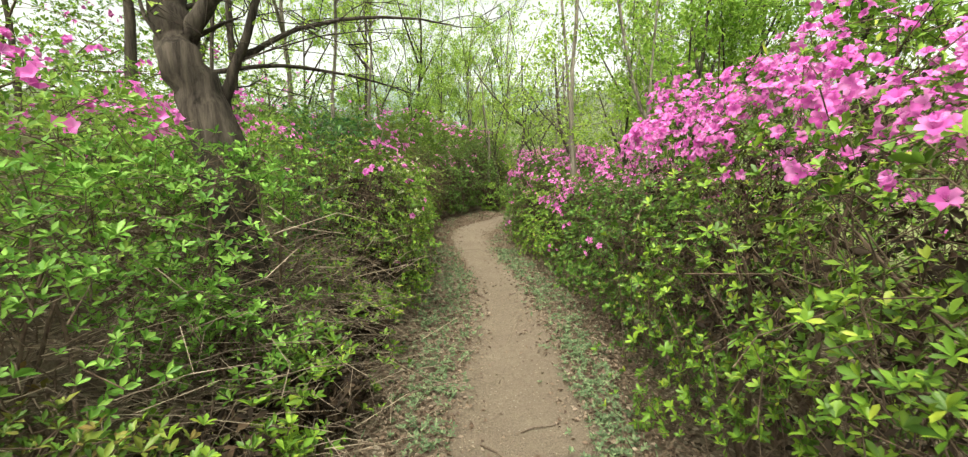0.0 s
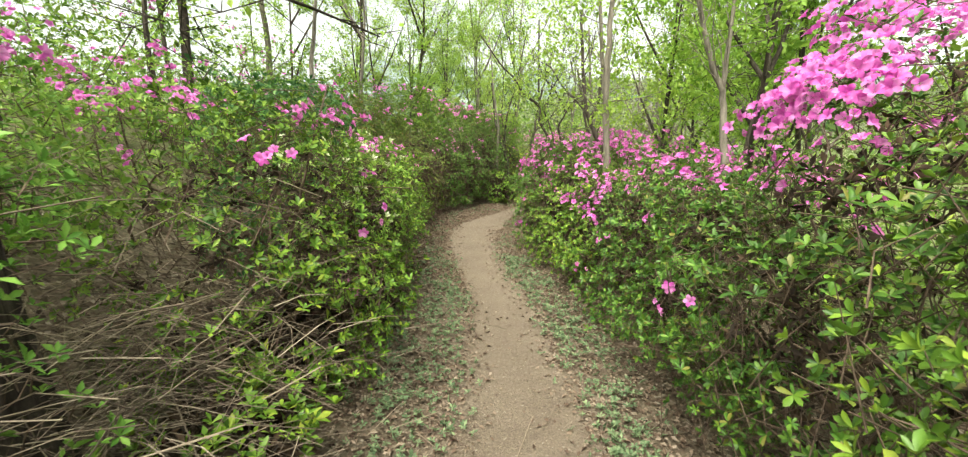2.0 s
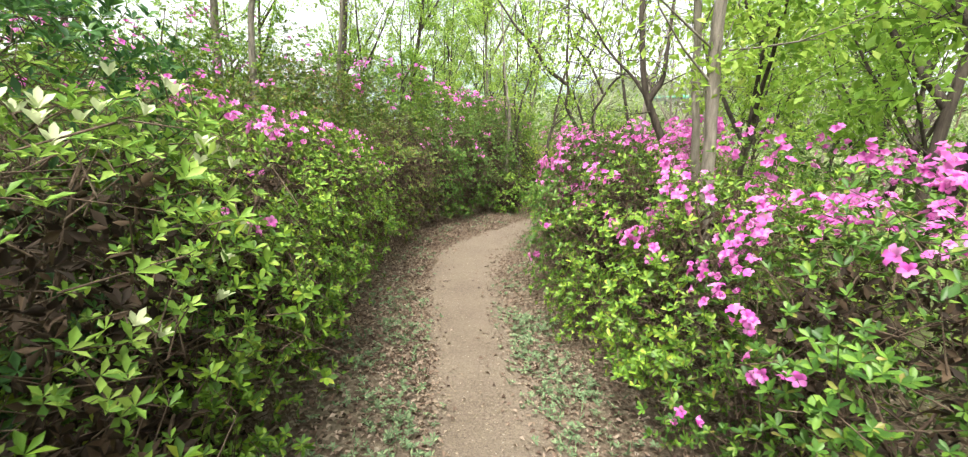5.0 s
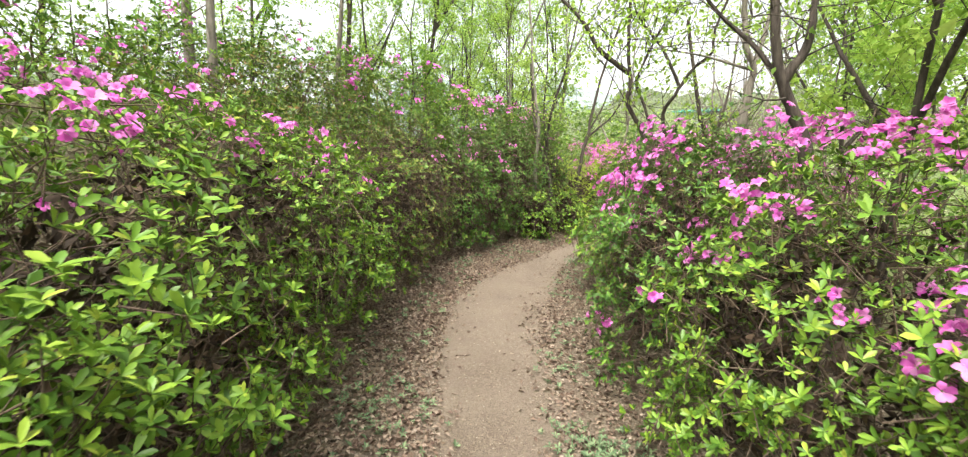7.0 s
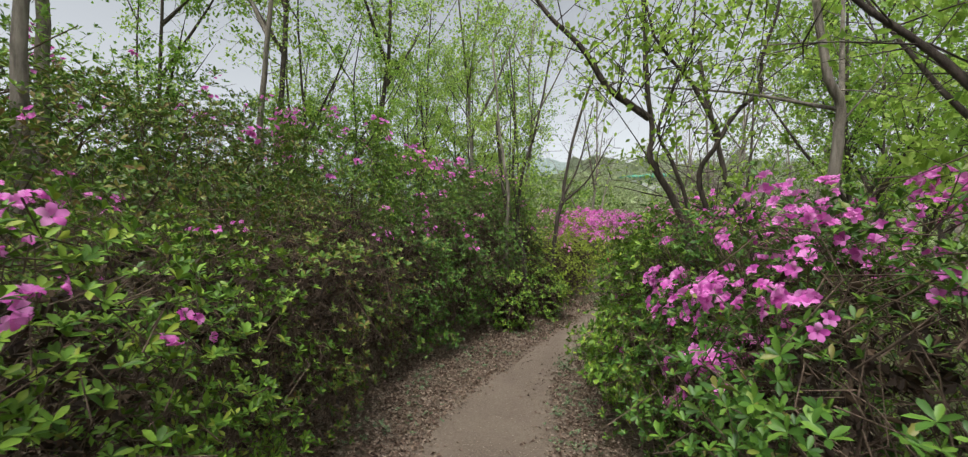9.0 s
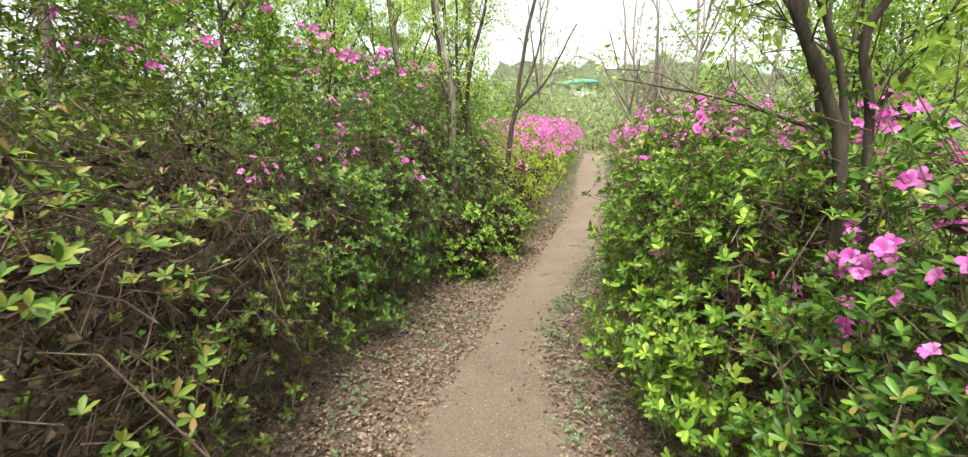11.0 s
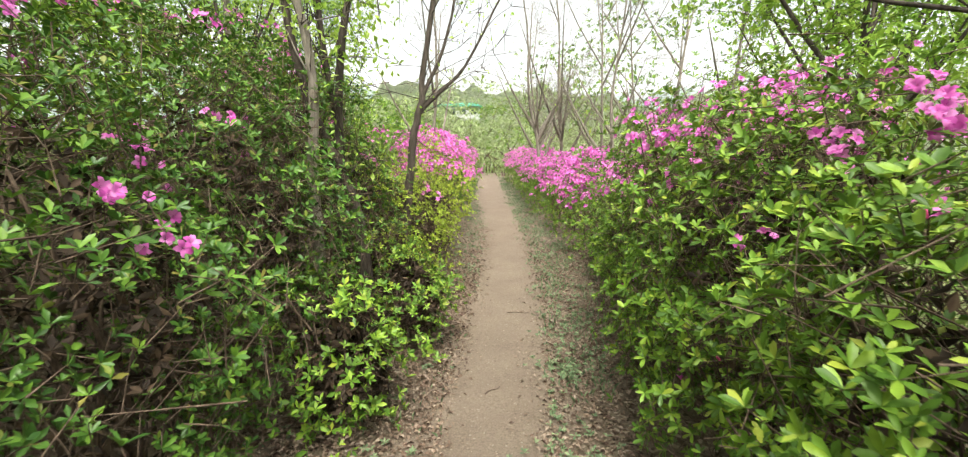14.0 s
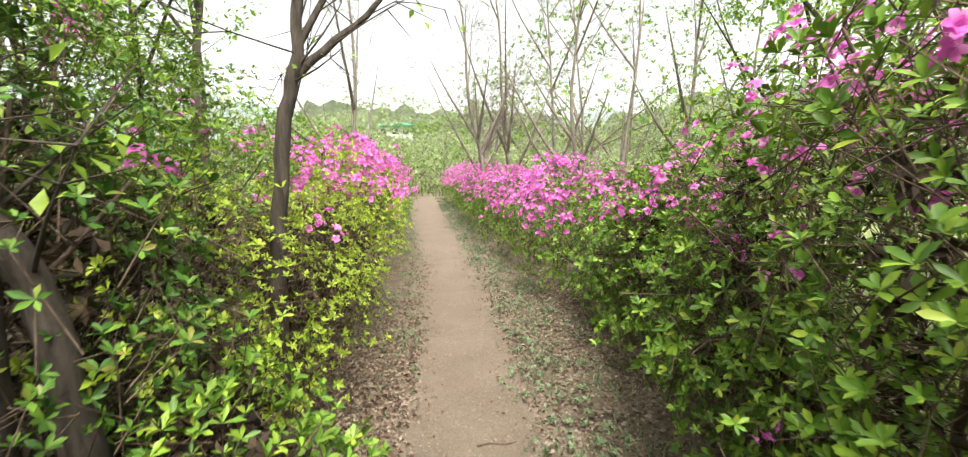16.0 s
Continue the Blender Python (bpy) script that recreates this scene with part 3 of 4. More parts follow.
# right of the path, front row: y, setback, half widths, height, tone, clusters
RIGHT = [
    (-1.6, 0.75, 0.75, 0.8, 1.9, "fresh", 20), (-0.3, 0.72, 0.7, 0.75, 1.85, "fresh", 26), (0.95, 0.70, 0.68, 0.75, 1.8, "fresh", 66),
    (2.1, 0.76, 0.72, 0.75, 1.95, "fresh", 120), (3.25, 0.74, 0.70, 0.75, 1.9, "deep", 105), (4.4, 0.62, 0.66, 0.72, 1.4, "deep", 22),
    (5.5, 0.62, 0.66, 0.70, 1.35, "deep", 44), (6.5, 0.66, 0.66, 0.68, 1.3, "fresh", 34), (7.5, 0.62, 0.64, 0.66, 1.45, "fresh", 32),
    (8.6, 0.64, 0.66, 0.70, 1.7, "deep", 60), (9.6, 0.68, 0.64, 0.66, 1.6, "deep", 26), (10.6, 0.62, 0.64, 0.66, 1.55, "fresh", 10),
    (11.6, 0.58, 0.62, 0.66, 1.55, "fresh", 6), (12.5, 0.62, 0.66, 0.66, 1.95, "fresh", 36), (13.35, 0.62, 0.66, 0.62, 2.1, "fresh", 60),
    (14.2, 0.64, 0.68, 0.62, 1.75, "fresh", 54), (15.1, 0.64, 0.68, 0.66, 1.55, "fresh", 44), (16.0, 0.64, 0.68, 0.68, 1.5, "fresh", 40),
]
for y, setb, rx, ry, h, tone, n in RIGHT:
    bush(float(on(HEDGE_R, y)) + setb + (0.3 if 12 < y < 14 else 0.2 if 11 < y < 18 else 0.08 if y > 9 else -0.1), y, rx, ry, h, tone, n, whorls=1900 if y > 10 else 1500, leaf=0.047 if y > 10 else 0.039, side=-0.4, twigs=230, buds=6 if 10 < y < 13 else 0, core=240 if y > 10 else 450,
         band=0.74 if y < 5 or 12 < y < 13 else 0.45 if 7 < y < 10 else 0.62, stray=0.006 if y < 5 or 12 < y < 13 else 0.03)
for i, y in enumerate(np.arange(17.0, 33, 1.15)):
    bush(float(on(HEDGE_R, y)) + 0.5, float(y), 0.75, 0.78, 1.45 + 0.14 * math.sin(i * 2.1), "fresh", 120, band=0.5, whorls=600, leaf=0.055, twigs=60, singles=0, blooms_near=False)
# right, behind the front row
for i, (y, off, h, n) in enumerate([(-1, 1.9, 1.9, 16), (0.8, 1.9, 2.0, 25), (2.6, 1.9, 2.1, 40), (4.3, 1.8, 1.7, 20), (5.9, 1.75, 1.5, 34), (7.3, 1.8, 1.6, 40), (8.9, 1.75, 1.9, 50),
                                    (10.3, 1.75, 1.6, 20), (11.8, 1.8, 1.85, 24), (13.4, 1.8, 2.0, 34), (15.0, 1.9, 1.8, 34), (16.6, 1.9, 1.7, 30), (18.4, 1.9, 1.6, 24), (20.5, 1.9, 1.6, 24)]):
    bush(float(on(HEDGE_R, y)) + off, y, 0.85, 0.95, h, "deep" if i % 3 else "fresh", n, whorls=480, leaf=0.052, twigs=90, singles=0, blooms_near=False, group="azaleas behind the hedge")

for i, y in enumerate(np.arange(0.2, 18, 2.1)):
    bush(float(on(HEDGE_R, y)) + 3.3, float(y), 1.2, 1.3, 1.55, "herb" if i % 2 else "fresh", 8, whorls=480, leaf=0.07, twigs=60, singles=0, blooms_near=False, name="shrub", label="green shrub in young leaf under the trees", group="shrubs under the trees")

# left of the path, front row
LEFT = [
    (-1.6, 0.7, 0.7, 0.75, 1.25, "brown", 3), (-0.3, 0.7, 0.6, 0.75, 0.9, "brown", 1), (0.9, 0.8, 0.5, 0.6, 0.62, "brown", 0),
    (4.0, 0.62, 0.60, 0.62, 1.65, "fresh", 14), (5.9, 0.55, 0.62, 0.70, 1.35, "fresh", 3), (6.8, 0.55, 0.64, 0.68, 1.35, "fresh", 4), (7.6, 0.62, 0.66, 0.66, 1.6, "fresh", 14),
    (8.45, 0.6, 0.66, 0.68, 1.5, "fresh", 10), (9.4, 0.6, 0.66, 0.72, 1.45, "fresh", 2), (10.4, 0.6, 0.68, 0.72, 1.65, "brown", 1),
    (11.4, 0.6, 0.68, 0.70, 1.7, "brown", 3), (12.4, 0.58, 0.66, 0.66, 1.65, "deep", 9), (13.3, 0.58, 0.64, 0.62, 1.7, "deep", 9),
    (14.2, 0.62, 0.64, 0.62, 1.9, "deep", 4), (15.05, 0.66, 0.64, 0.64, 2.0, "deep", 4),
]
for y, setb, rx, ry, h, tone, n in LEFT:
    dense = 1700 if tone == "deep" or y > 14 else 600 if tone == "brown" and y > 9 else 1200
    bush(float(on(HEDGE_L, y)) - setb + 0.15, y, rx, ry, h, tone, n, whorls=dense, side=0.4, twigs=(800 if y > 9 else 420) if tone == "brown" else 220, leaf=0.041 if 5 < y < 9 else 0.043 if tone == "brown" and y > 9 else 0.039,
         core=160 if y < 5 else 420, label="half-bare azalea bush with brown twigs and thin leaves" if tone == "brown" else "")
for i, y in enumerate((15.5, 16.2, 17.0, 17.9)):
    bush(float(on(HEDGE_L, y)) - 0.34, y, 0.5, 0.6, 1.5 - 0.06 * i, "lime", 3, whorls=900, leaf=0.034, twigs=150, side=0.4, label="upright shrub with small yellow-green leaves by the path", group="lime shrubs")
for i, y in enumerate(np.arange(19.0, 33, 1.2)):
    bush(float(on(HEDGE_L, y)) - 0.5, float(y), 0.75, 0.78, 1.65 + 0.15 * math.sin(i * 1.7), "lime" if i < 2 else "fresh", 120, band=0.5, whorls=600, leaf=0.055, twigs=60, singles=0, blooms_near=False)
# left, up the bank: two rows
for i, (y, n, tone) in enumerate([(-1.0, 8, "brown"), (0.6, 14, "brown"), (2.0, 24, "herb"), (3.3, 34, "herb"), (4.7, 30, "herb"), (6.6, 22, "fresh"), (7.9, 24, "fresh"), (9.2, 12, "brown"),
                                  (10.5, 4, "brown"), (11.8, 6, "brown"), (13.0, 16, "fresh"), (14.2, 18, "fresh"), (15.4, 18, "deep"), (16.8, 18, "fresh"), (18.2, 22, "fresh"), (20.2, 22, "fresh")]):
    bush(float(on(HEDGE_L, y)) - (1.55 if y > 5 else 1.75), y, 0.8, 0.9, 1.85 if 12.5 < y < 17 else 1.45 if 9.5 < y < 17 else 1.2 if y > 5 else 1.0, tone, n, whorls=1500 if 9.5 < y < 17 else 700, leaf=0.046, twigs=200 if tone == "brown" else 100, singles=0, blooms_near=2 < y < 10, side=0.2, group="azaleas on the bank")
for i, (y, n, tone) in enumerate([(0.0, 12, "brown"), (1.8, 26, "herb"), (3.6, 36, "herb"), (5.6, 16, "herb"), (7.4, 20, "herb"), (9.2, 12, "fresh"), (11.0, 8, "fresh"), (12.8, 12, "fresh"), (14.6, 16, "fresh"), (16.5, 16, "fresh"), (19.0, 18, "fresh")]):
    bush(float(on(HEDGE_L, y)) - 2.9, y, 1.05, 1.15, 1.5 if y > 12 else 1.15 if y > 10 else 1.0 if y > 7 else 0.9, tone, n, whorls=1300 if y > 10 else 650, leaf=0.055, twigs=120, singles=0, blooms_near=False, group="azaleas on the bank")
for i, (x, y) in enumerate([(-5.2, -0.5), (-5.4, 2.5), (-5.3, 5.4), (-5.6, 8.2), (-5.6, 11.2), (-5.0, 14.0), (-4.0, 17.0), (-2.6, 20.5), (-7.6, 4.0), (-7.8, 9.5), (-7.0, 14.5)]):
    bush(x, y, 1.4, 1.6, 1.9, "fresh" if i % 2 else "herb", 6, whorls=600, leaf=0.075, twigs=60, singles=0, blooms_near=False, name="shrub", label="green shrub in young leaf high on the bank", group="shrubs on the bank")
# evergreen, pale-shooted shrub and green herbs on the left
bush(-1.75, 5.55, 0.6, 0.75, 1.85, "dark", 0, whorls=1600, leaf=0.05, singles=0, name="evergreen_shrub", label="dense dark green evergreen shrub on the bank", group="evergreens")
bush(-1.18, 5.15, 0.48, 0.6, 1.55, "herb", 0, whorls=800, leaf=0.042, pale=110, name="shrub", label="green shrub with upright cream-coloured new shoots", group="shrubs")
for x, y, r, h, n in ((-1.55, 1.5, 0.42, 1.15, 520), (-1.15, 2.05, 0.24, 0.75, 200), (-1.33, 2.35, 0.4, 1.45, 700), (-1.95, 2.5, 0.45, 1.1, 420), (-2.2, 3.2, 0.5, 1.0, 420), (-2.1, 1.0, 0.5, 1.0, 360), (-1.5, 0.5, 0.4, 1.05, 300)):
    bush(x, y, r, r * 1.1, h, "mint", 0, whorls=n, leaf=0.042, singles=16, twigs=60, core=0, low=0.42, name="leafy_herb", label="soft bright green leafy herb among dry stalks", group="herbs among the dry stalks")
bush(0.82, 14.8, 0.32, 0.4, 0.8, "fresh", 0, whorls=420, leaf=0.045, twigs=60, side=0.4, label="low leafy azalea shoot in front of an old trunk", group="low azaleas at the path edge")
bush(0.2, 13.9, 0.34, 0.4, 0.9, "fresh", 0, whorls=380, leaf=0.045, twigs=60, side=0.4, label="low leafy azalea shoot in front of an old trunk", group="low azaleas at the path edge")
# low azaleas at the left edge of the path
for x, y, r, h, n in ((-0.92, 2.35, 0.34, 0.5, 220), (-1.0, 1.35, 0.36, 0.6, 200), (-0.98, 3.2, 0.34, 0.5, 240), (-1.1, 4.1, 0.36, 0.72, 240), (-1.0, 5.05, 0.36, 0.62, 260)):
    bush(x, y, r, r * 1.3, h, "fresh", 1 if y > 3.5 else 0, whorls=n, leaf=0.05, singles=40, twigs=60, label="low azalea shoot with bright green leaves at the path edge", group="low azaleas at the path edge")


# ---- trees ----
def tree(name, trunks, label, leaf_tone="tree", leaves=1500, leaf=0.06, twig_len=0.9, bark=None, twigs_per=10, group="", category="tree", reach=0.55, droop=0.0, seed=0):
    """trunks: (points, base radius, tip radius); the first is the trunk, the others its limbs. Branchlets and leaves grow from them."""
    rng = np.random.default_rng(500 + seed)
    bark = bark or BARK_DARK
    base = np.array(trunks[0][0][0], float)
    root = new(name)
    root.location = base
    ends, pieces = [], []
    for i, (pts, r0, r1) in enumerate(trunks):
        v, f, fine = limb(np.array(pts, float) - base, r0, r1, 9 if r0 > 0.03 else 6, 4, r0 * 0.12, rng, flare=r0 * 0.5 if i == 0 else 0)
        part_np("trunk" if i == 0 else "limb", v, f, bark, root)
        n = len(fine)
        for k in range(twigs_per):
            s = rng.uniform(0.35 if i == 0 else 0.12, 1.0)
            j = min(int(s * (n - 1)), n - 2)
            p = fine[j]
            along = unit(fine[j + 1] - fine[j])
            way = unit(along * 0.6 + rng.normal(size=3) * [0.9, 0.9, 0.5] + [0, 0, 0.25 - droop])
            L = twig_len * rng.uniform(0.4, 1.1)
            r = (r0 + (r1 - r0) * s) * 0.22
            q1 = p + way * L * 0.5 + rng.normal(size=3) * 0.06 * L
            q2 = q1 + unit(way + rng.normal(size=3) * 0.35 + [0, 0, -droop]) * L * 0.5
            v2, f2, f_ = limb([p, q1, q2], max(r, 0.004), 0.002, 4, 2)
            pieces.append((v2, f2))
            st = f_[rng.integers(2, len(f_), 4)]
            en = st + unit(rng.normal(size=(4, 3)) + way * 0.8 + [0, 0, 0.2 - droop]) * (L * rng.uniform(0.25, 0.6, (4, 1)))
            pieces.append(tubes(st, en, 0.004, 0.0015))
            ends += [(a, b) for a, b in zip(st, en)] + [(q1, q2)]
    part_np("twig_mass", *join(*pieces), bark, root, kind="stuff")
    if leaves and ends:
        a, b = np.array([e[0] for e in ends]), np.array([e[1] for e in ends])
        k = rng.integers(0, len(a), leaves)
        P = a[k] + (b[k] - a[k]) * rng.uniform(0.2, 1.15, (leaves, 1)) + rng.normal(size=(leaves, 3)) * 0.07
        way = unit(rng.normal(size=(leaves, 3)) + [0, 0, -0.35])
        L = leaf * rng.uniform(0.6, 1.3, leaves)
        part_np("crown", *blades(P, way, np.array([[0, 0, 1.0]]) + rng.normal(size=(leaves, 3)) * 0.5, L, L * 0.55, 0.12, 0.12, True), LEAF[leaf_tone], root, kind="stuff")
    return tagged(root, label, category, group)


def grown(x, y, tall, lean=(0, 0), r=0.06, fork=3, seed=0, first=0.3):
    """Points of a trunk and limbs for a plain tree."""
    rng = np.random.default_rng(seed)
    z = float(height(x, y)) - 0.05
    top = np.array([x + lean[0] * tall, y + lean[1] * tall, z + tall])
    b = np.array([x, y, z])
    pts = [b + (top - b) * s + (rng.normal(size=3) * [0.05, 0.05, 0] * tall * 0.25 if 0 < s < 1 else 0) for s in (0, 0.25, 0.5, 0.75, 1)]
    out = [(pts, r, r * 0.25)]
    for k in range(fork):
        s = rng.uniform(first, 0.8)
        p = b + (top - b) * s
        i = int(s * 4); p = pts[i] + (pts[min(i + 1, 4)] - pts[i]) * (s * 4 - i)
        a = rng.uniform(0, 6.28)
        L = tall * rng.uniform(0.25, 0.5)
        w = np.array([math.cos(a) * 0.55, math.sin(a) * 0.55, 0.85])
        out.append(([p, p + w * L * 0.5, p + w * L + np.array([0, 0, 0.1 * L])], r * (1 - s) + r * 0.15, r * 0.12))
    return out


def foot(pts):
    """Set the first point of a trunk on the ground."""
    x, y = pts[0][0], pts[0][1]
    return [(x, y, float(height(x, y)) - 0.06)] + list(pts[1:])


# the large furrowed tree on the bank
tree("tree", [(foot([(-1.48, 2.85, 0), (-1.61, 2.81, 1.66), (-1.74, 2.81, 2.07), (-1.81, 2.81, 2.38), (-1.89, 2.81, 2.94), (-2.00, 2.89, 3.98)]), 0.15, 0.08),
              ([(-1.76, 2.81, 2.22), (-1.61, 2.81, 2.45), (-1.36, 2.81, 2.74), (-1.04, 2.89, 3.34)], 0.06, 0.025),
              ([(-1.58, 2.85, 1.58), (-1.58, 2.89, 1.92), (-1.49, 2.89, 2.15), (-1.38, 2.89, 2.40), (-1.28, 2.97, 2.86)], 0.044, 0.016),
              ([(-1.52, 2.89, 2.14), (-1.20, 3.13, 2.40), (-0.72, 3.45, 2.58), (-0.24, 3.93, 2.66)], 0.022, 0.006),
              ([(-1.68, 2.81, 2.06), (-1.36, 3.21, 2.19), (-0.96, 3.85, 2.22), (-0.64, 4.49, 2.19)], 0.018, 0.005)],
     "leaning old tree with dark furrowed bark and bare twigs", leaves=160, bark=BARK_ROUGH, twigs_per=9, leaf=0.05, seed=1)
# dark forked tree right of the bend
tree("tree", [(foot([(1.32, 10.35, 0), (1.22, 10.3, 1.36), (1.11, 10.3, 1.76), (0.93, 10.3, 2.06), (0.94, 10.3, 2.24), (0.90, 10.3, 2.56), (0.89, 10.35, 3.09), (0.87, 10.4, 3.9)]), 0.027, 0.013),
              ([(0.92, 10.3, 2.36), (0.63, 10.3, 2.57), (0.42, 10.3, 2.86), (0.18, 10.3, 3.09), (-0.2, 10.3, 3.6)], 0.027, 0.011),
              ([(1.3, 10.35, 0.9), (1.22, 10.32, 1.67), (1.11, 10.35, 2.05), (1.02, 10.4, 2.27), (1.06, 10.4, 2.43), (1.19, 10.45, 2.72), (1.30, 10.5, 2.98), (1.38, 10.6, 3.5)], 0.016, 0.007),
              ([(1.48, 10.4, 0.5), (1.40, 10.35, 1.2), (1.36, 10.35, 1.67), (1.30, 10.35, 1.98), (1.41, 10.3, 2.21), (1.52, 10.3, 2.40), (1.69, 10.3, 2.57), (1.70, 10.3, 2.77), (1.80, 10.3, 3.09), (1.90, 10.3, 3.7)], 0.022, 0.009),
              ([(1.41, 10.3, 2.25), (1.25, 10.3, 2.56), (1.14, 10.3, 2.69), (0.95, 10.3, 2.93), (0.85, 10.3, 3.3)], 0.018, 0.007)],
     "dark forked tree with thin angular limbs behind the azaleas", "tree", 2600, 0.055, 0.85, seed=2, twigs_per=11)
tree("tree", [(foot([(1.85, 8.75, 0), (1.75, 8.7, 1.44), (1.63, 8.7, 1.79), (1.53, 8.7, 2.01), (1.46, 8.7, 2.27), (1.40, 8.75, 2.8), (1.35, 8.8, 3.6)]), 0.045, 0.02),
              ([(1.54, 8.7, 2.0), (1.64, 8.7, 2.2), (1.67, 8.7, 2.45), (1.72, 8.8, 3.2)], 0.035, 0.012),
              ([(1.6, 8.7, 1.9), (1.42, 8.8, 2.2), (1.15, 8.9, 2.5), (0.9, 9.0, 2.9)], 0.02, 0.008)],
     "small dark tree forking low above the azaleas", "tree_dark", 260, 0.055, 0.7, seed=3)
# straight grey twin trunks
tree("tree", [(foot([(1.55, 7.3, 0), (1.53, 7.3, 0.93), (1.46, 7.3, 1.68), (1.40, 7.3, 2.27), (1.34, 7.3, 2.83), (1.2, 7.3, 4.2), (1.1, 7.3, 6.0)]), 0.032, 0.018)],
     "slim straight grey-barked tree standing in the azaleas", "tree", 1100, 0.06, 1.0, BARK_GREY, seed=4, group="slim grey trees")
tree("tree", [(foot([(1.42, 6.8, 0), (1.38, 6.78, 0.91), (1.33, 6.77, 1.68), (1.30, 6.77, 2.4), (1.31, 6.77, 2.86), (1.36, 6.8, 4.2), (1.4, 6.8, 6.0)]), 0.042, 0.022)],
     "slim straight grey-barked tree standing in the azaleas", "tree", 1100, 0.06, 1.0, BARK_GREY, seed=5, group="slim grey trees")
tree("tree", [(foot([(2.15, 5.6, 0), (2.09, 5.6, 1.3), (2.04, 5.6, 1.73), (2.0, 5.6, 2.04), (1.9, 5.6, 2.24), (1.75, 5.6, 2.7), (1.6, 5.7, 3.6)]), 0.034, 0.018),
              ([(2.0, 5.6, 2.04), (2.01, 5.6, 2.31), (2.03, 5.6, 2.7), (2.1, 5.7, 3.6)], 0.024, 0.012)],
     "grey-brown tree forking above the azalea flowers", "tree_dark", 900, 0.055, 0.8, BARK_GREY, seed=6)
# dark trees on the right near the bend
for i, (pts, r) in enumerate([([(1.78, 9.9, 0), (1.82, 9.8, 1.9), (1.86, 9.8, 2.3), (1.76, 9.8, 2.6), (1.7, 9.9, 3.6)], 0.034), ([(2.42, 11.4, 0), (2.28, 11.3, 1.25), (2.17, 11.3, 1.64), (2.09, 11.3, 1.9), (1.99, 11.3, 2.14), (1.8, 11.4, 3.2)], 0.038)]):
    tree("tree", [(foot(pts), r, 0.02), ([pts[2], (pts[2][0] + 0.25, pts[2][1] + 0.3, pts[2][2] + 0.7), (pts[2][0] + 0.4, pts[2][1] + 0.5, pts[2][2] + 1.5)], 0.02, 0.006),
                  ([pts[2], (pts[2][0] - 0.35, pts[2][1] + 0.5, pts[2][2] + 0.25), (pts[2][0] - 0.9, pts[2][1] + 1.0, pts[2][2] + 0.45)], 0.014, 0.004)],
         "dark-barked tree with twisting branches behind the hedge", "tree", 200, 0.06, 0.6, twigs_per=5, seed=10 + i, group="dark trees behind the hedge", bark=BARK_DARK if i % 2 else BARK_GREY)
# slender stems at the left bend
tree("tree", [(foot([(0.2, 14.6, 0), (0.18, 14.6, 1.4), (0.20, 14.6, 2.11), (0.11, 14.6, 2.79), (0.05, 14.6, 3.18), (-0.1, 14.6, 4.6)]), 0.04, 0.018)], "slender multi-stemmed tree rising from the hedge", "tree", 500, 0.055, 0.8, seed=20, group="slender stems", bark=BARK_GREY)
tree("tree", [(foot([(0.33, 14.8, 0), (0.37, 14.8, 1.39), (0.43, 14.8, 2.42), (0.60, 14.8, 3.06), (0.66, 14.8, 3.27), (0.95, 14.9, 4.8)]), 0.034, 0.015), ([(0.4, 14.8, 1.7), (0.3, 14.9, 2.6), (0.32, 15, 3.6), (0.2, 15, 4.8)], 0.025, 0.01)],
     "slender multi-stemmed tree rising from the hedge", "tree", 500, 0.055, 0.8, seed=21, group="slender stems")
tree("tree", [(foot([(1.12, 15.95, 0), (1.14, 15.95, 0.58), (1.2, 15.95, 1.36), (1.28, 15.95, 1.9), (1.36, 15.95, 2.2), (1.40, 15.95, 2.6), (1.6, 15.95, 3.6), (1.9, 15.9, 4.6)]), 0.05, 0.022),
              ([(1.34, 15.95, 2.1), (1.57, 15.95, 2.32), (1.85, 15.95, 2.6), (2.3, 15.9, 3.4)], 0.028, 0.01), ([(1.36, 15.95, 2.25), (1.6, 16, 2.7), (1.8, 16.1, 3.3), (2.0, 16.2, 4.2)], 0.022, 0.008)],
     "dark leaning tree at the path edge, nearly bare", "tree", 150, 0.05, 0.8, seed=22)
# old leaning trunk in the left hedge
tree("tree", [(foot([(0.52, 14.77, 0), (0.53, 14.77, 0.6), (0.50, 14.77, 1.0), (0.435, 14.77, 1.36), (0.33, 14.77, 1.62), (0.21, 14.77, 1.92), (0.12, 14.77, 2.3), (0.0, 14.77, 3.4)]), 0.048, 0.024)],
     "old crooked trunk leaning inside the hedge", "tree", 250, 0.05, 0.7, seed=23, bark=BARK_DARK)
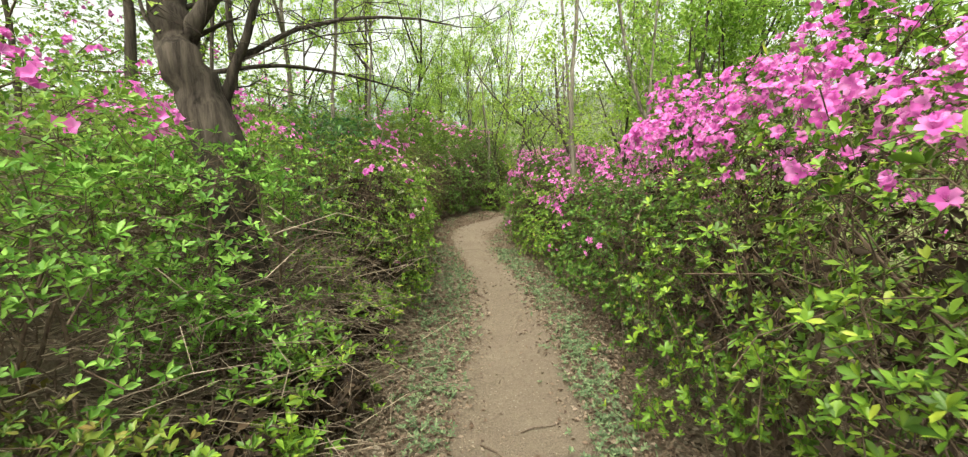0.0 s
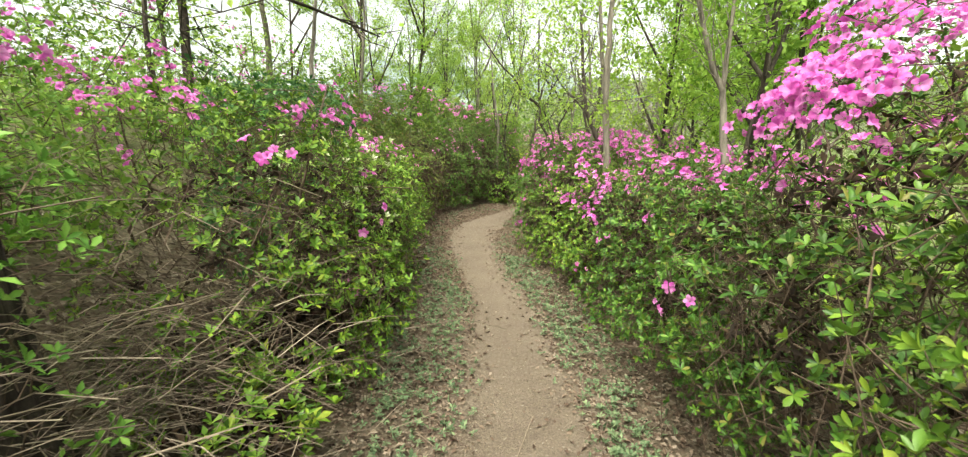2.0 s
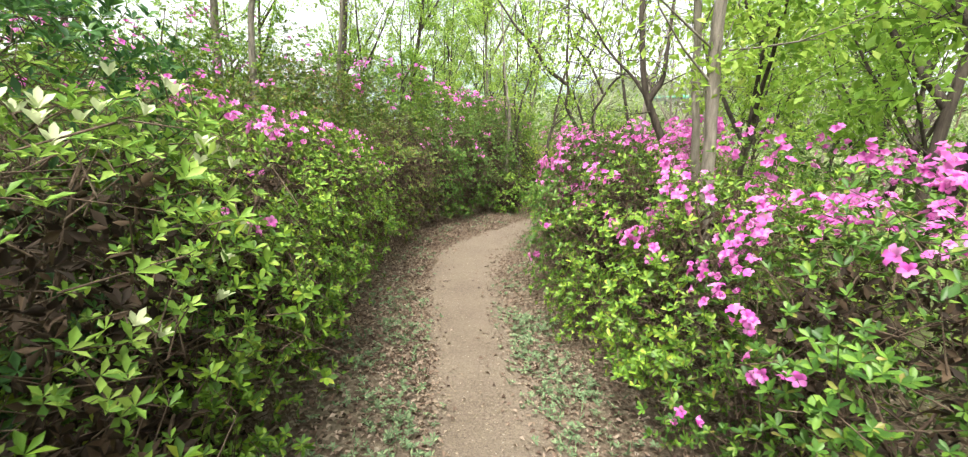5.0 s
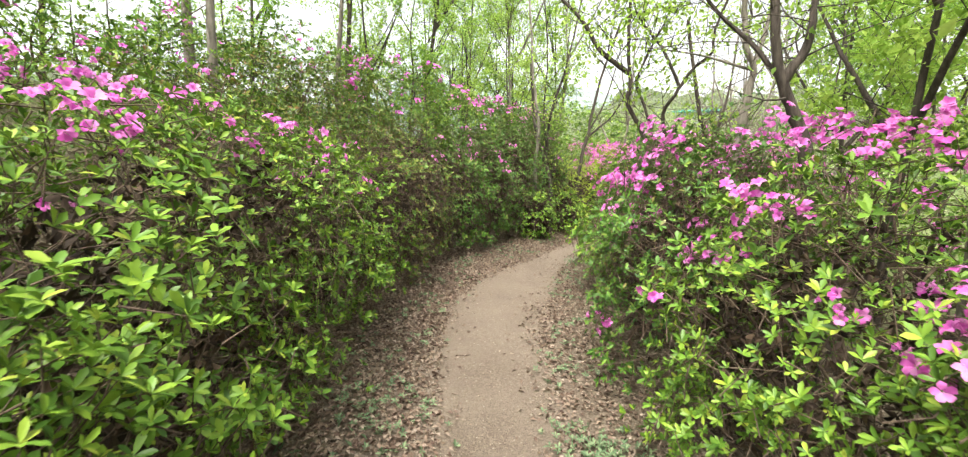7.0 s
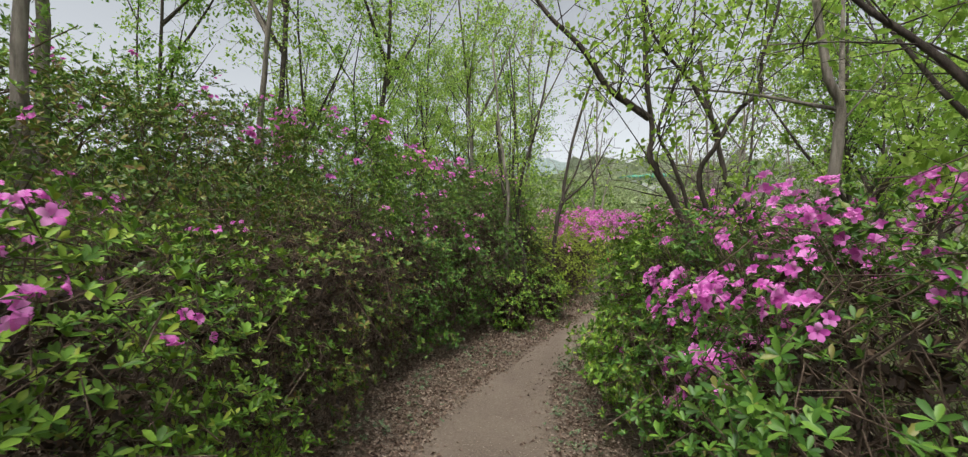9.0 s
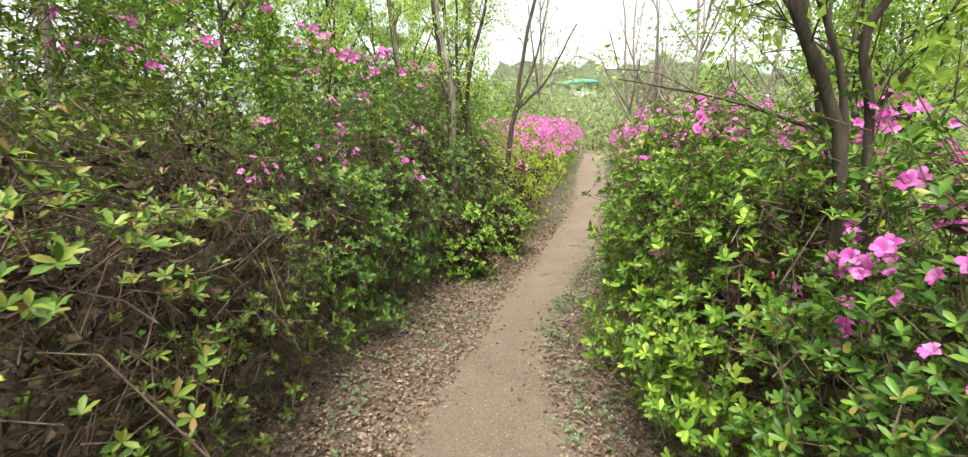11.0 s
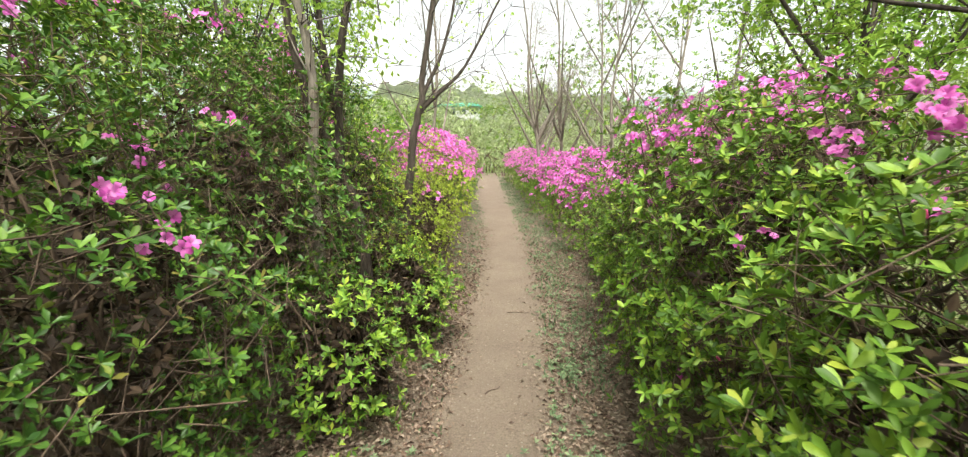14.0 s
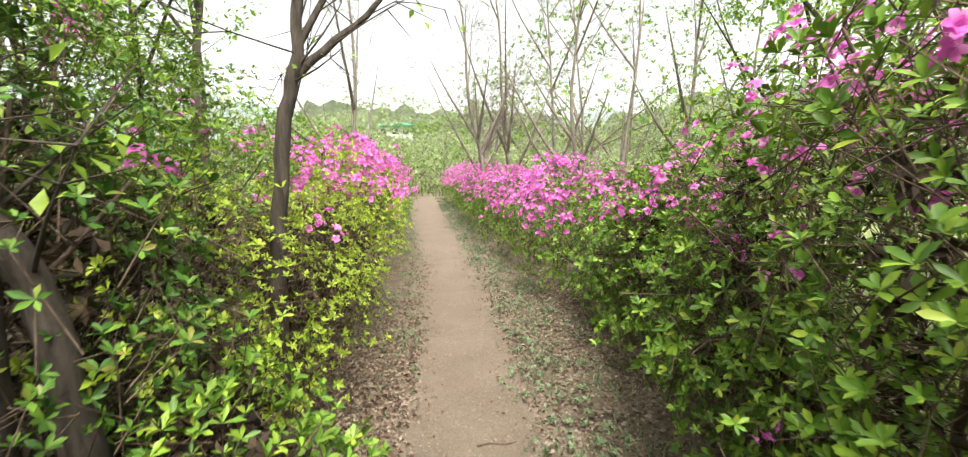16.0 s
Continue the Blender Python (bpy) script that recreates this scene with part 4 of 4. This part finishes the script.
# thin trees on the bank
for i, (x, y, tall, lx, r, lv) in enumerate([(-4.3, 7.6, 6.0, 0.02, 0.035, 500), (-3.3, 13.4, 5.5, 0.03, 0.05, 700), (-3.9, 15.2, 6.5, 0.03, 0.06, 900), (-3.4, 2.3, 5, -0.05, 0.06, 300), (-4.0, 5.2, 6, 0.02, 0.06, 700),
                                           (-3.3, 10.2, 6, 0.02, 0.05, 900), (-4.6, 8.6, 7, 0.0, 0.07, 900), (-5.0, 12.0, 7, 0.04, 0.07, 1100), (-2.4, 16.0, 6.5, 0.05, 0.06, 1000), (-0.6, 17.6, 6.5, 0.05, 0.05, 900), (-3.4, 0.2, 5, 0, 0.06, 500), (0.9, 19.0, 6.0, 0.03, 0.05, 500)]):
    tree("tree", grown(x, y, tall, (lx, 0), r, 4, 40 + i), "thin tree with sparse young green leaves on the bank", "tree", lv * 3, 0.075, 1.1, BARK_GREY if i % 2 else BARK_DARK, 8, seed=40 + i, group="thin trees on the bank")
# bare young trees right of the straight path
for i, (x, y, tall, lx, r) in enumerate([(7.2, 23.0, 6.5, -0.12, 0.06), (8.3, 23.4, 7, -0.08, 0.06), (8.8, 22.0, 7.0, -0.06, 0.05), (9.9, 21.0, 6.5, 0.12, 0.07), (10.6, 20.0, 6.5, 0.2, 0.08), (3.6, 22.2, 6.0, 0.0, 0.05), (11.5, 23.5, 7, -0.1, 0.06), (6.6, 19.4, 5.5, 0.1, 0.05), (12.8, 19.5, 7, 0.15, 0.07), (9.2, 26.5, 7, -0.05, 0.06)]):
    tree("tree", grown(x, y, tall, (lx, 0), r, 6, 70 + i, 0.15), "bare young tree with many upright twigs against the sky", "tree", 60, 0.05, 1.5, BARK_GREY, 12, seed=70 + i, group="bare young trees")
# green wood beyond the right hedge
wood = []
for i in range(5):
    wood.append(tree("tree", grown(4.2 + 1.3 * i, 13.0 + 0.9 * i if i else 5.0, 6.0 + 0.5 * i, (0.03 * (i - 2), 0.02), 0.045, 6, 90 + i, 0.15), "leafy young tree with light green foliage in the wood", "tree" if i % 2 else "tree_dark", 4600, 0.09, 1.4, BARK_DARK, 7, seed=90 + i, group="trees in the wood"))
rng = np.random.default_rng(77)
spots = [(3.4, 7.6), (3.0, 9.6), (4.6, 8.8), (5.6, 6.5), (4.2, 3.2), (5.5, 10.8), (6.8, 8.6), (4.0, 0.5), (6.4, 3.5), (7.6, 12.5), (-6.5, 6.5), (-6.2, 10.5), (-5.6, 14.5), (-4.6, 17.5), (-3.0, 19.8), (-1.0, 21.5),
         (-7.5, 2.0), (1.0, 23.5), (4.5, -3.5), (-3.5, -6.5), (-5.5, 20.0), (-2.5, 25.0), (-8.5, 13.0), (-8.0, 17.5), (9.0, 6.0), (8.5, 1.5)]
for i, (x, y) in enumerate(spots):
    src = wood[i % 5]
    s = float(rng.uniform(0.75, 1.15))
    copy_thing(src, Matrix.Translation((x, y, float(height(x, y)) - 0.06)) @ Matrix.Rotation(rng.uniform(0, 6.28), 4, "Z") @ Matrix.Diagonal((s, s, s, 1)))


# young leafy trees low on the bank beyond the bend
for i, (x, y, s) in enumerate([(-1.4, 15.6, 0.5), (-0.5, 16.9, 0.55), (-2.2, 14.0, 0.55), (0.4, 18.4, 0.55), (-1.8, 18.5, 0.75), (-0.4, 20.2, 0.75), (-3.6, 15.5, 0.7), (-2.8, 22.0, 0.9), (5.0, 13.8, 0.7)]):
    copy_thing(wood[(i * 2 + 1) % 5], Matrix.Translation((x, y, float(height(x, y)) - 0.05)) @ Matrix.Rotation(1.3 * i, 4, "Z") @ Matrix.Diagonal((s, s, s, 1)))

# ---- ground cover ----
rng = np.random.default_rng(21)


def strip(n, y0, y1, inner=0.0, lap=0.25, side=0):
    """Random points between the path's edge and the hedge line, on one or both sides."""
    y = rng.uniform(y0, y1, n)
    left = rng.uniform(0, 1, n) < 0.5 if side == 0 else np.full(n, side < 0)
    u = rng.uniform(-inner, 1, n)
    xl = on(PATH_L, y) + (on(HEDGE_L, y) - lap - on(PATH_L, y)) * u
    xr = on(PATH_R, y) + (on(HEDGE_R, y) + lap - on(PATH_R, y)) * u
    x = np.where(left, xl, xr)
    return np.c_[x, y, height(x, y)]


P = np.concatenate([strip(38000, -1, 18, 0.06, 0.2), strip(2600, 19, 32, 0.0), strip(20000, 6.5, 17, 0.12, 0.2, -1)])
ye = rng.uniform(-1, 20, 9000)
xe = np.where(rng.uniform(size=9000) < 0.5, on(PATH_L, ye) + rng.normal(size=9000) * 0.13, on(PATH_R, ye) + rng.normal(size=9000) * 0.13)
P = np.concatenate([P, np.c_[xe, ye, height(xe, ye) + 0.008]])
P[:, 2] += rng.uniform(0.006, 0.026, len(P))
a = rng.uniform(0, 6.28, len(P))
way = unit(np.c_[np.cos(a), np.sin(a), rng.uniform(-0.25, 0.35, len(P))])
L = rng.uniform(0.012, 0.042, len(P))
tagged(new("leaf_litter", mesh_np("leaf_litter", *blades(P, way, np.array([[0, 0, 1.0]]) + rng.normal(size=(len(P), 3)) * 0.45, L, L * 0.55, 0.25, 0.3, True), DRY)), "curled brown dead leaves along both path edges", "leaf litter", kind="stuff")

# leaf crumbs and straw bits on the path
n = 9000
y = rng.uniform(-1, 26, n)
x = on(PATH_L, y) + (on(PATH_R, y) - on(PATH_L, y)) * rng.beta(0.45, 0.45, n)
P = np.c_[x, y, height(x, y) + 0.019]
a = rng.uniform(0, 6.28, n)
L = rng.uniform(0.006, 0.022, n)
tagged(new("leaf_crumbs", mesh_np("leaf_crumbs", *blades(P, np.c_[np.cos(a), np.sin(a), rng.uniform(-0.05, 0.2, n)], np.array([[0, 0, 1.0]]) + rng.normal(size=(n, 3)) * 0.3, L, L * 0.35, 0.2, 0.2, True), STRAW)), "pale leaf crumbs and bits of straw on the earth", "leaf litter", kind="stuff")

# grey-green weeds
cl = np.concatenate([strip(520, -0.5, 8, 0.05, -0.2), strip(60, 8, 13, 0.05, -0.1), strip(330, 12, 30, 0.12, -0.25, 1), strip(110, 13, 30, 0.05, -0.2, -1)])
P = np.repeat(cl, 6, 0) + rng.normal(size=(len(cl) * 6, 3)) * [0.08, 0.08, 0]
P[:, 2] = height(P[:, 0], P[:, 1]) + rng.uniform(0.015, 0.06, len(P))
tagged(new("weeds", mesh_np("weeds", *rosettes(rng, P, unit(np.array([[0, 0, 1.0]]) + rng.normal(size=P.shape) * 0.3), 6, 0.032, (5, 50), True), LEAF["weed"])), "low grey-green weeds at the path edges", "weeds", kind="stuff")
# thin grass beside the straight end of the path
g = np.concatenate([strip(2200, 13.5, 34, 0.1, 0.1, -1), strip(5500, 13.5, 34, 0.12, 0.0, 1)])
g = g[np.sin(g[:, 1] * 3.1 + g[:, 0] * 5) + np.sin(g[:, 1] * 7.3 - g[:, 0] * 9) + rng.normal(size=len(g)) * 0.5 > -0.2]
g = np.concatenate([g, strip(500, 0, 8, 0.0, 0.0)])
way = unit(rng.normal(size=(len(g), 3)) * [0.5, 0.5, 0.1] + [0, 0, 1])
tagged(new("grass", mesh_np("grass", *blades(g, way, rng.normal(size=(len(g), 3)), rng.uniform(0.03, 0.08, len(g)), 0.009, 0.3, 0.1, True), LEAF["weed"])), "short thin green grass along the path", "grass", kind="stuff")

# dry stalks heaped at the left of the path
for i, (cx, cy, rr, n) in enumerate([(-1.35, 0.6, 0.8, 420), (-1.3, 1.9, 0.8, 700), (-1.2, 2.8, 0.8, 1100), (-1.25, 3.6, 0.6, 560), (-1.9, 2.6, 0.8, 420), (1.45, 8.2, 0.5, 200)]):
    st = np.c_[rng.normal(size=(n, 2)) * rr * 0.45 + [cx, cy], np.zeros(n)]
    st[:, 2] = height(st[:, 0], st[:, 1]) + np.abs(rng.normal(size=n)) * (0.44 if i in (1, 2, 3) else 0.32 if i < 5 else 0.12)
    a = rng.normal(0.3, 0.9, n) + np.where(rng.uniform(size=n) < 0.5, 0, np.pi)
    L = rng.uniform(0.15, 0.55, n)
    way = unit(np.c_[np.cos(a), np.sin(a), rng.normal(0.05, 0.25, n)])
    mid = st + way * L[:, None] * 0.5 + np.c_[np.zeros((n, 2)), rng.uniform(0.0, 0.06, n)]
    en = mid + unit(way + rng.normal(size=(n, 3)) * 0.25 - [0, 0, 0.25]) * L[:, None] * 0.5
    en[:, 2] = np.maximum(en[:, 2], height(en[:, 0], en[:, 1]) + 0.01)
    V, F = join(tubes(st, mid, 0.0022, 0.0019), tubes(mid, en, 0.0019, 0.0008))
    tagged(new("dry_stalks", mesh_np("dry_stalks", V, F, STALK)), "tangled heap of dry straw-brown stalks and dead twigs", "dry stalks", kind="stuff")

# fallen twigs on the path
for x, y, a, L in ((0.34, 2.42, 0.35, 0.26), (0.1, 2.15, -0.8, 0.32), (-0.3, 7.0, 0.9, 0.12), (0.35, 5.1, 0.8, 0.12), (0.22, 14.05, 0.7, 0.25), (2.1, 15.2, -0.5, 0.22), (1.2, 13.9, 0.3, 0.15), (-0.45, 8.7, 0.5, 0.12)):
    c, s = math.cos(a), math.sin(a)
    z = float(height(x, y)) + 0.021
    v, f, _ = limb([(-L / 2, 0, 0), (-L / 6, 0.012, 0.004), (L / 5, -0.008, 0.004), (L / 2, 0.015, 0)], 0.005, 0.002, 5, 3)
    ob = new("fallen_twig", mesh_np("fallen_twig", v, f, TWIG))
    ob.matrix_world = Matrix.Translation((x, y, z)) @ Matrix.Rotation(a, 4, "Z")
    tagged(ob, "thin brown fallen twig on the path", "twig", "fallen twigs")

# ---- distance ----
# distance haze is mixed into both base colours, bluer on the hill
FOREST = earthy("far_forest_hazed", [(0.3, (0.20, 0.25, 0.16)), (0.5, (0.32, 0.38, 0.23)), (0.7, (0.46, 0.51, 0.33))], [(0.3, (0.30, 0.35, 0.23)), (0.7, (0.42, 0.47, 0.31))], 0.35, 0.02, 1.0, 2.0)
HILL = earthy("far_hill_hazed", [(0.3, (0.20, 0.25, 0.24)), (0.7, (0.30, 0.36, 0.33))], [(0.3, (0.24, 0.29, 0.28)), (0.7, (0.34, 0.40, 0.36))], 0.06, 0.01, 0.6, 3.0)


def ridge(name, dist, tall, material, label, seed, n=260):
    r = np.random.default_rng(seed)
    a = np.linspace(0, 2 * np.pi, n, endpoint=False)
    k = np.zeros(n)
    for f, w in ((3, 0.35), (7, 0.25), (17, 0.12), (41, 0.07), (90, 0.05)):
        k += w * np.sin(a * f + r.uniform(0, 6.28))
    top = tall * (0.75 + 0.45 * k) * (1 + r.uniform(-0.04, 0.04, n))
    rows = []
    for s, dd in ((-0.2, 0.9), (0.35, 0.94), (0.75, 0.98), (1.0, 1.02), (0.6, 1.15)):
        rad = dist * dd * (1 + r.uniform(-0.01, 0.01, n))
        rows.append(np.c_[np.cos(a) * rad + 3, np.sin(a) * rad + 10, top * s + r.normal(size=n) * tall * 0.02 - 3])
    V = np.concatenate(rows)
    F = []
    for j in range(len(rows) - 1):
        i = np.arange(n); i2 = (i + 1) % n
        F += [np.stack([j * n + i, j * n + i2, (j + 1) * n + i2], 1), np.stack([j * n + i, (j + 1) * n + i2, (j + 1) * n + i], 1)]
    return tagged(new(name, mesh_np(name, V, np.concatenate(F), material)), label, "hills", kind="structure")


ridge("backdrop_wood", 78, 19.0, FOREST, "far edge of a wood, its green paled by painted haze", 5)
ridge("backdrop_hill", 420, 82, HILL, "wooded hills with blue-green haze painted into their colour", 6)
# mid-distance bushes beyond the path's end; the greyed leaf tone paints air haze
bm_rng = np.random.default_rng(9)
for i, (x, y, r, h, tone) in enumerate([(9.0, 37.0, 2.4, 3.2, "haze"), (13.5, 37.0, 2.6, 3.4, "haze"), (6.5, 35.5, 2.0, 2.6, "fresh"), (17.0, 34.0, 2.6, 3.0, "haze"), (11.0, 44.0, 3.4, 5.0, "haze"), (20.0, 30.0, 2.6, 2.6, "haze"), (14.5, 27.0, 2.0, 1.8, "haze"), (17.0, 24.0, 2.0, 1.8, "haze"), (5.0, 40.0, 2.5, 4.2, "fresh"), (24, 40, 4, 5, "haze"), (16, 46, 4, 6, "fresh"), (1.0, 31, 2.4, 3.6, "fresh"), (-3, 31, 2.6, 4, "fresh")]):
    THICKET = bush(x, y, r, r, h, tone, 0, whorls=700, leaf=0.17, twigs=80, singles=0, name="thicket", label="distant green thicket, haze painted into the paler leaves", group="thickets beyond the path")
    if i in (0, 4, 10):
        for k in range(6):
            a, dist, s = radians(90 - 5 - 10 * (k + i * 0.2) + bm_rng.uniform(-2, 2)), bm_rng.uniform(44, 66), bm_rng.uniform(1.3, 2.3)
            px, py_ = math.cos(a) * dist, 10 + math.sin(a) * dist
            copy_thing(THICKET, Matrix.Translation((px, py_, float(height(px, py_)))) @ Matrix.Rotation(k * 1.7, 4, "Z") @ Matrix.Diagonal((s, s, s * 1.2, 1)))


# a low house with a green roof on the wooded rise
WALL = earthy("far_wall", [(0.3, (0.30, 0.32, 0.29)), (0.7, (0.40, 0.42, 0.38))], [(0.3, (0.30, 0.32, 0.29)), (0.7, (0.40, 0.42, 0.38))], 2, 0.3, 0.1)
ROOF = earthy("green_roof", [(0.3, (0.07, 0.26, 0.19)), (0.7, (0.10, 0.34, 0.25))], [(0.3, (0.08, 0.28, 0.2)), (0.7, (0.11, 0.36, 0.27))], 3, 0.3, 0.2)
PANE = earthy("dark_window", [(0.3, (0.05, 0.06, 0.07)), (0.7, (0.08, 0.09, 0.10))], [(0.3, (0.05, 0.06, 0.07)), (0.7, (0.08, 0.09, 0.1))], 2, 0.3, 0.0)


def block(x0, y0, z0, x1, y1, z1):
    v = np.array([(x, y, z) for z in (z0, z1) for x, y in ((x0, y0), (x1, y0), (x1, y1), (x0, y1))], float)
    f = [(0, 2, 1), (0, 3, 2), (4, 5, 6), (4, 6, 7)]
    for i in range(4):
        j = (i + 1) % 4
        f += [(i, j, 4 + j), (i, 4 + j, 4 + i)]
    return v, np.array(f)


house = new("house")
house.matrix_world = Matrix.Translation((28.0, 84.0, 7.2)) @ Matrix.Rotation(radians(-20), 4, "Z") @ Matrix.Diagonal((0.62, 0.62, 0.5, 1))
part_np("wall", *block(-6, -3, 0, 6, 3, 7.6), WALL, house)
part_np("roof", *(lambda v, f: (np.array([(x * (0.72 if z > 8 else 1), y * (0.1 if z > 8 else 1), z) for x, y, z in v]), f))(*block(-6.8, -3.8, 7.6, 6.8, 3.8, 9.2)), ROOF, house, "green hipped roof")
for wx in (-4.2, -1.4, 1.4, 4.2):
    part_np("window", *block(wx - 0.7, -3.05, 5.2, wx + 0.7, -2.95, 6.8), PANE, house)
tagged(house, "far low pale house with a green roof", "house")
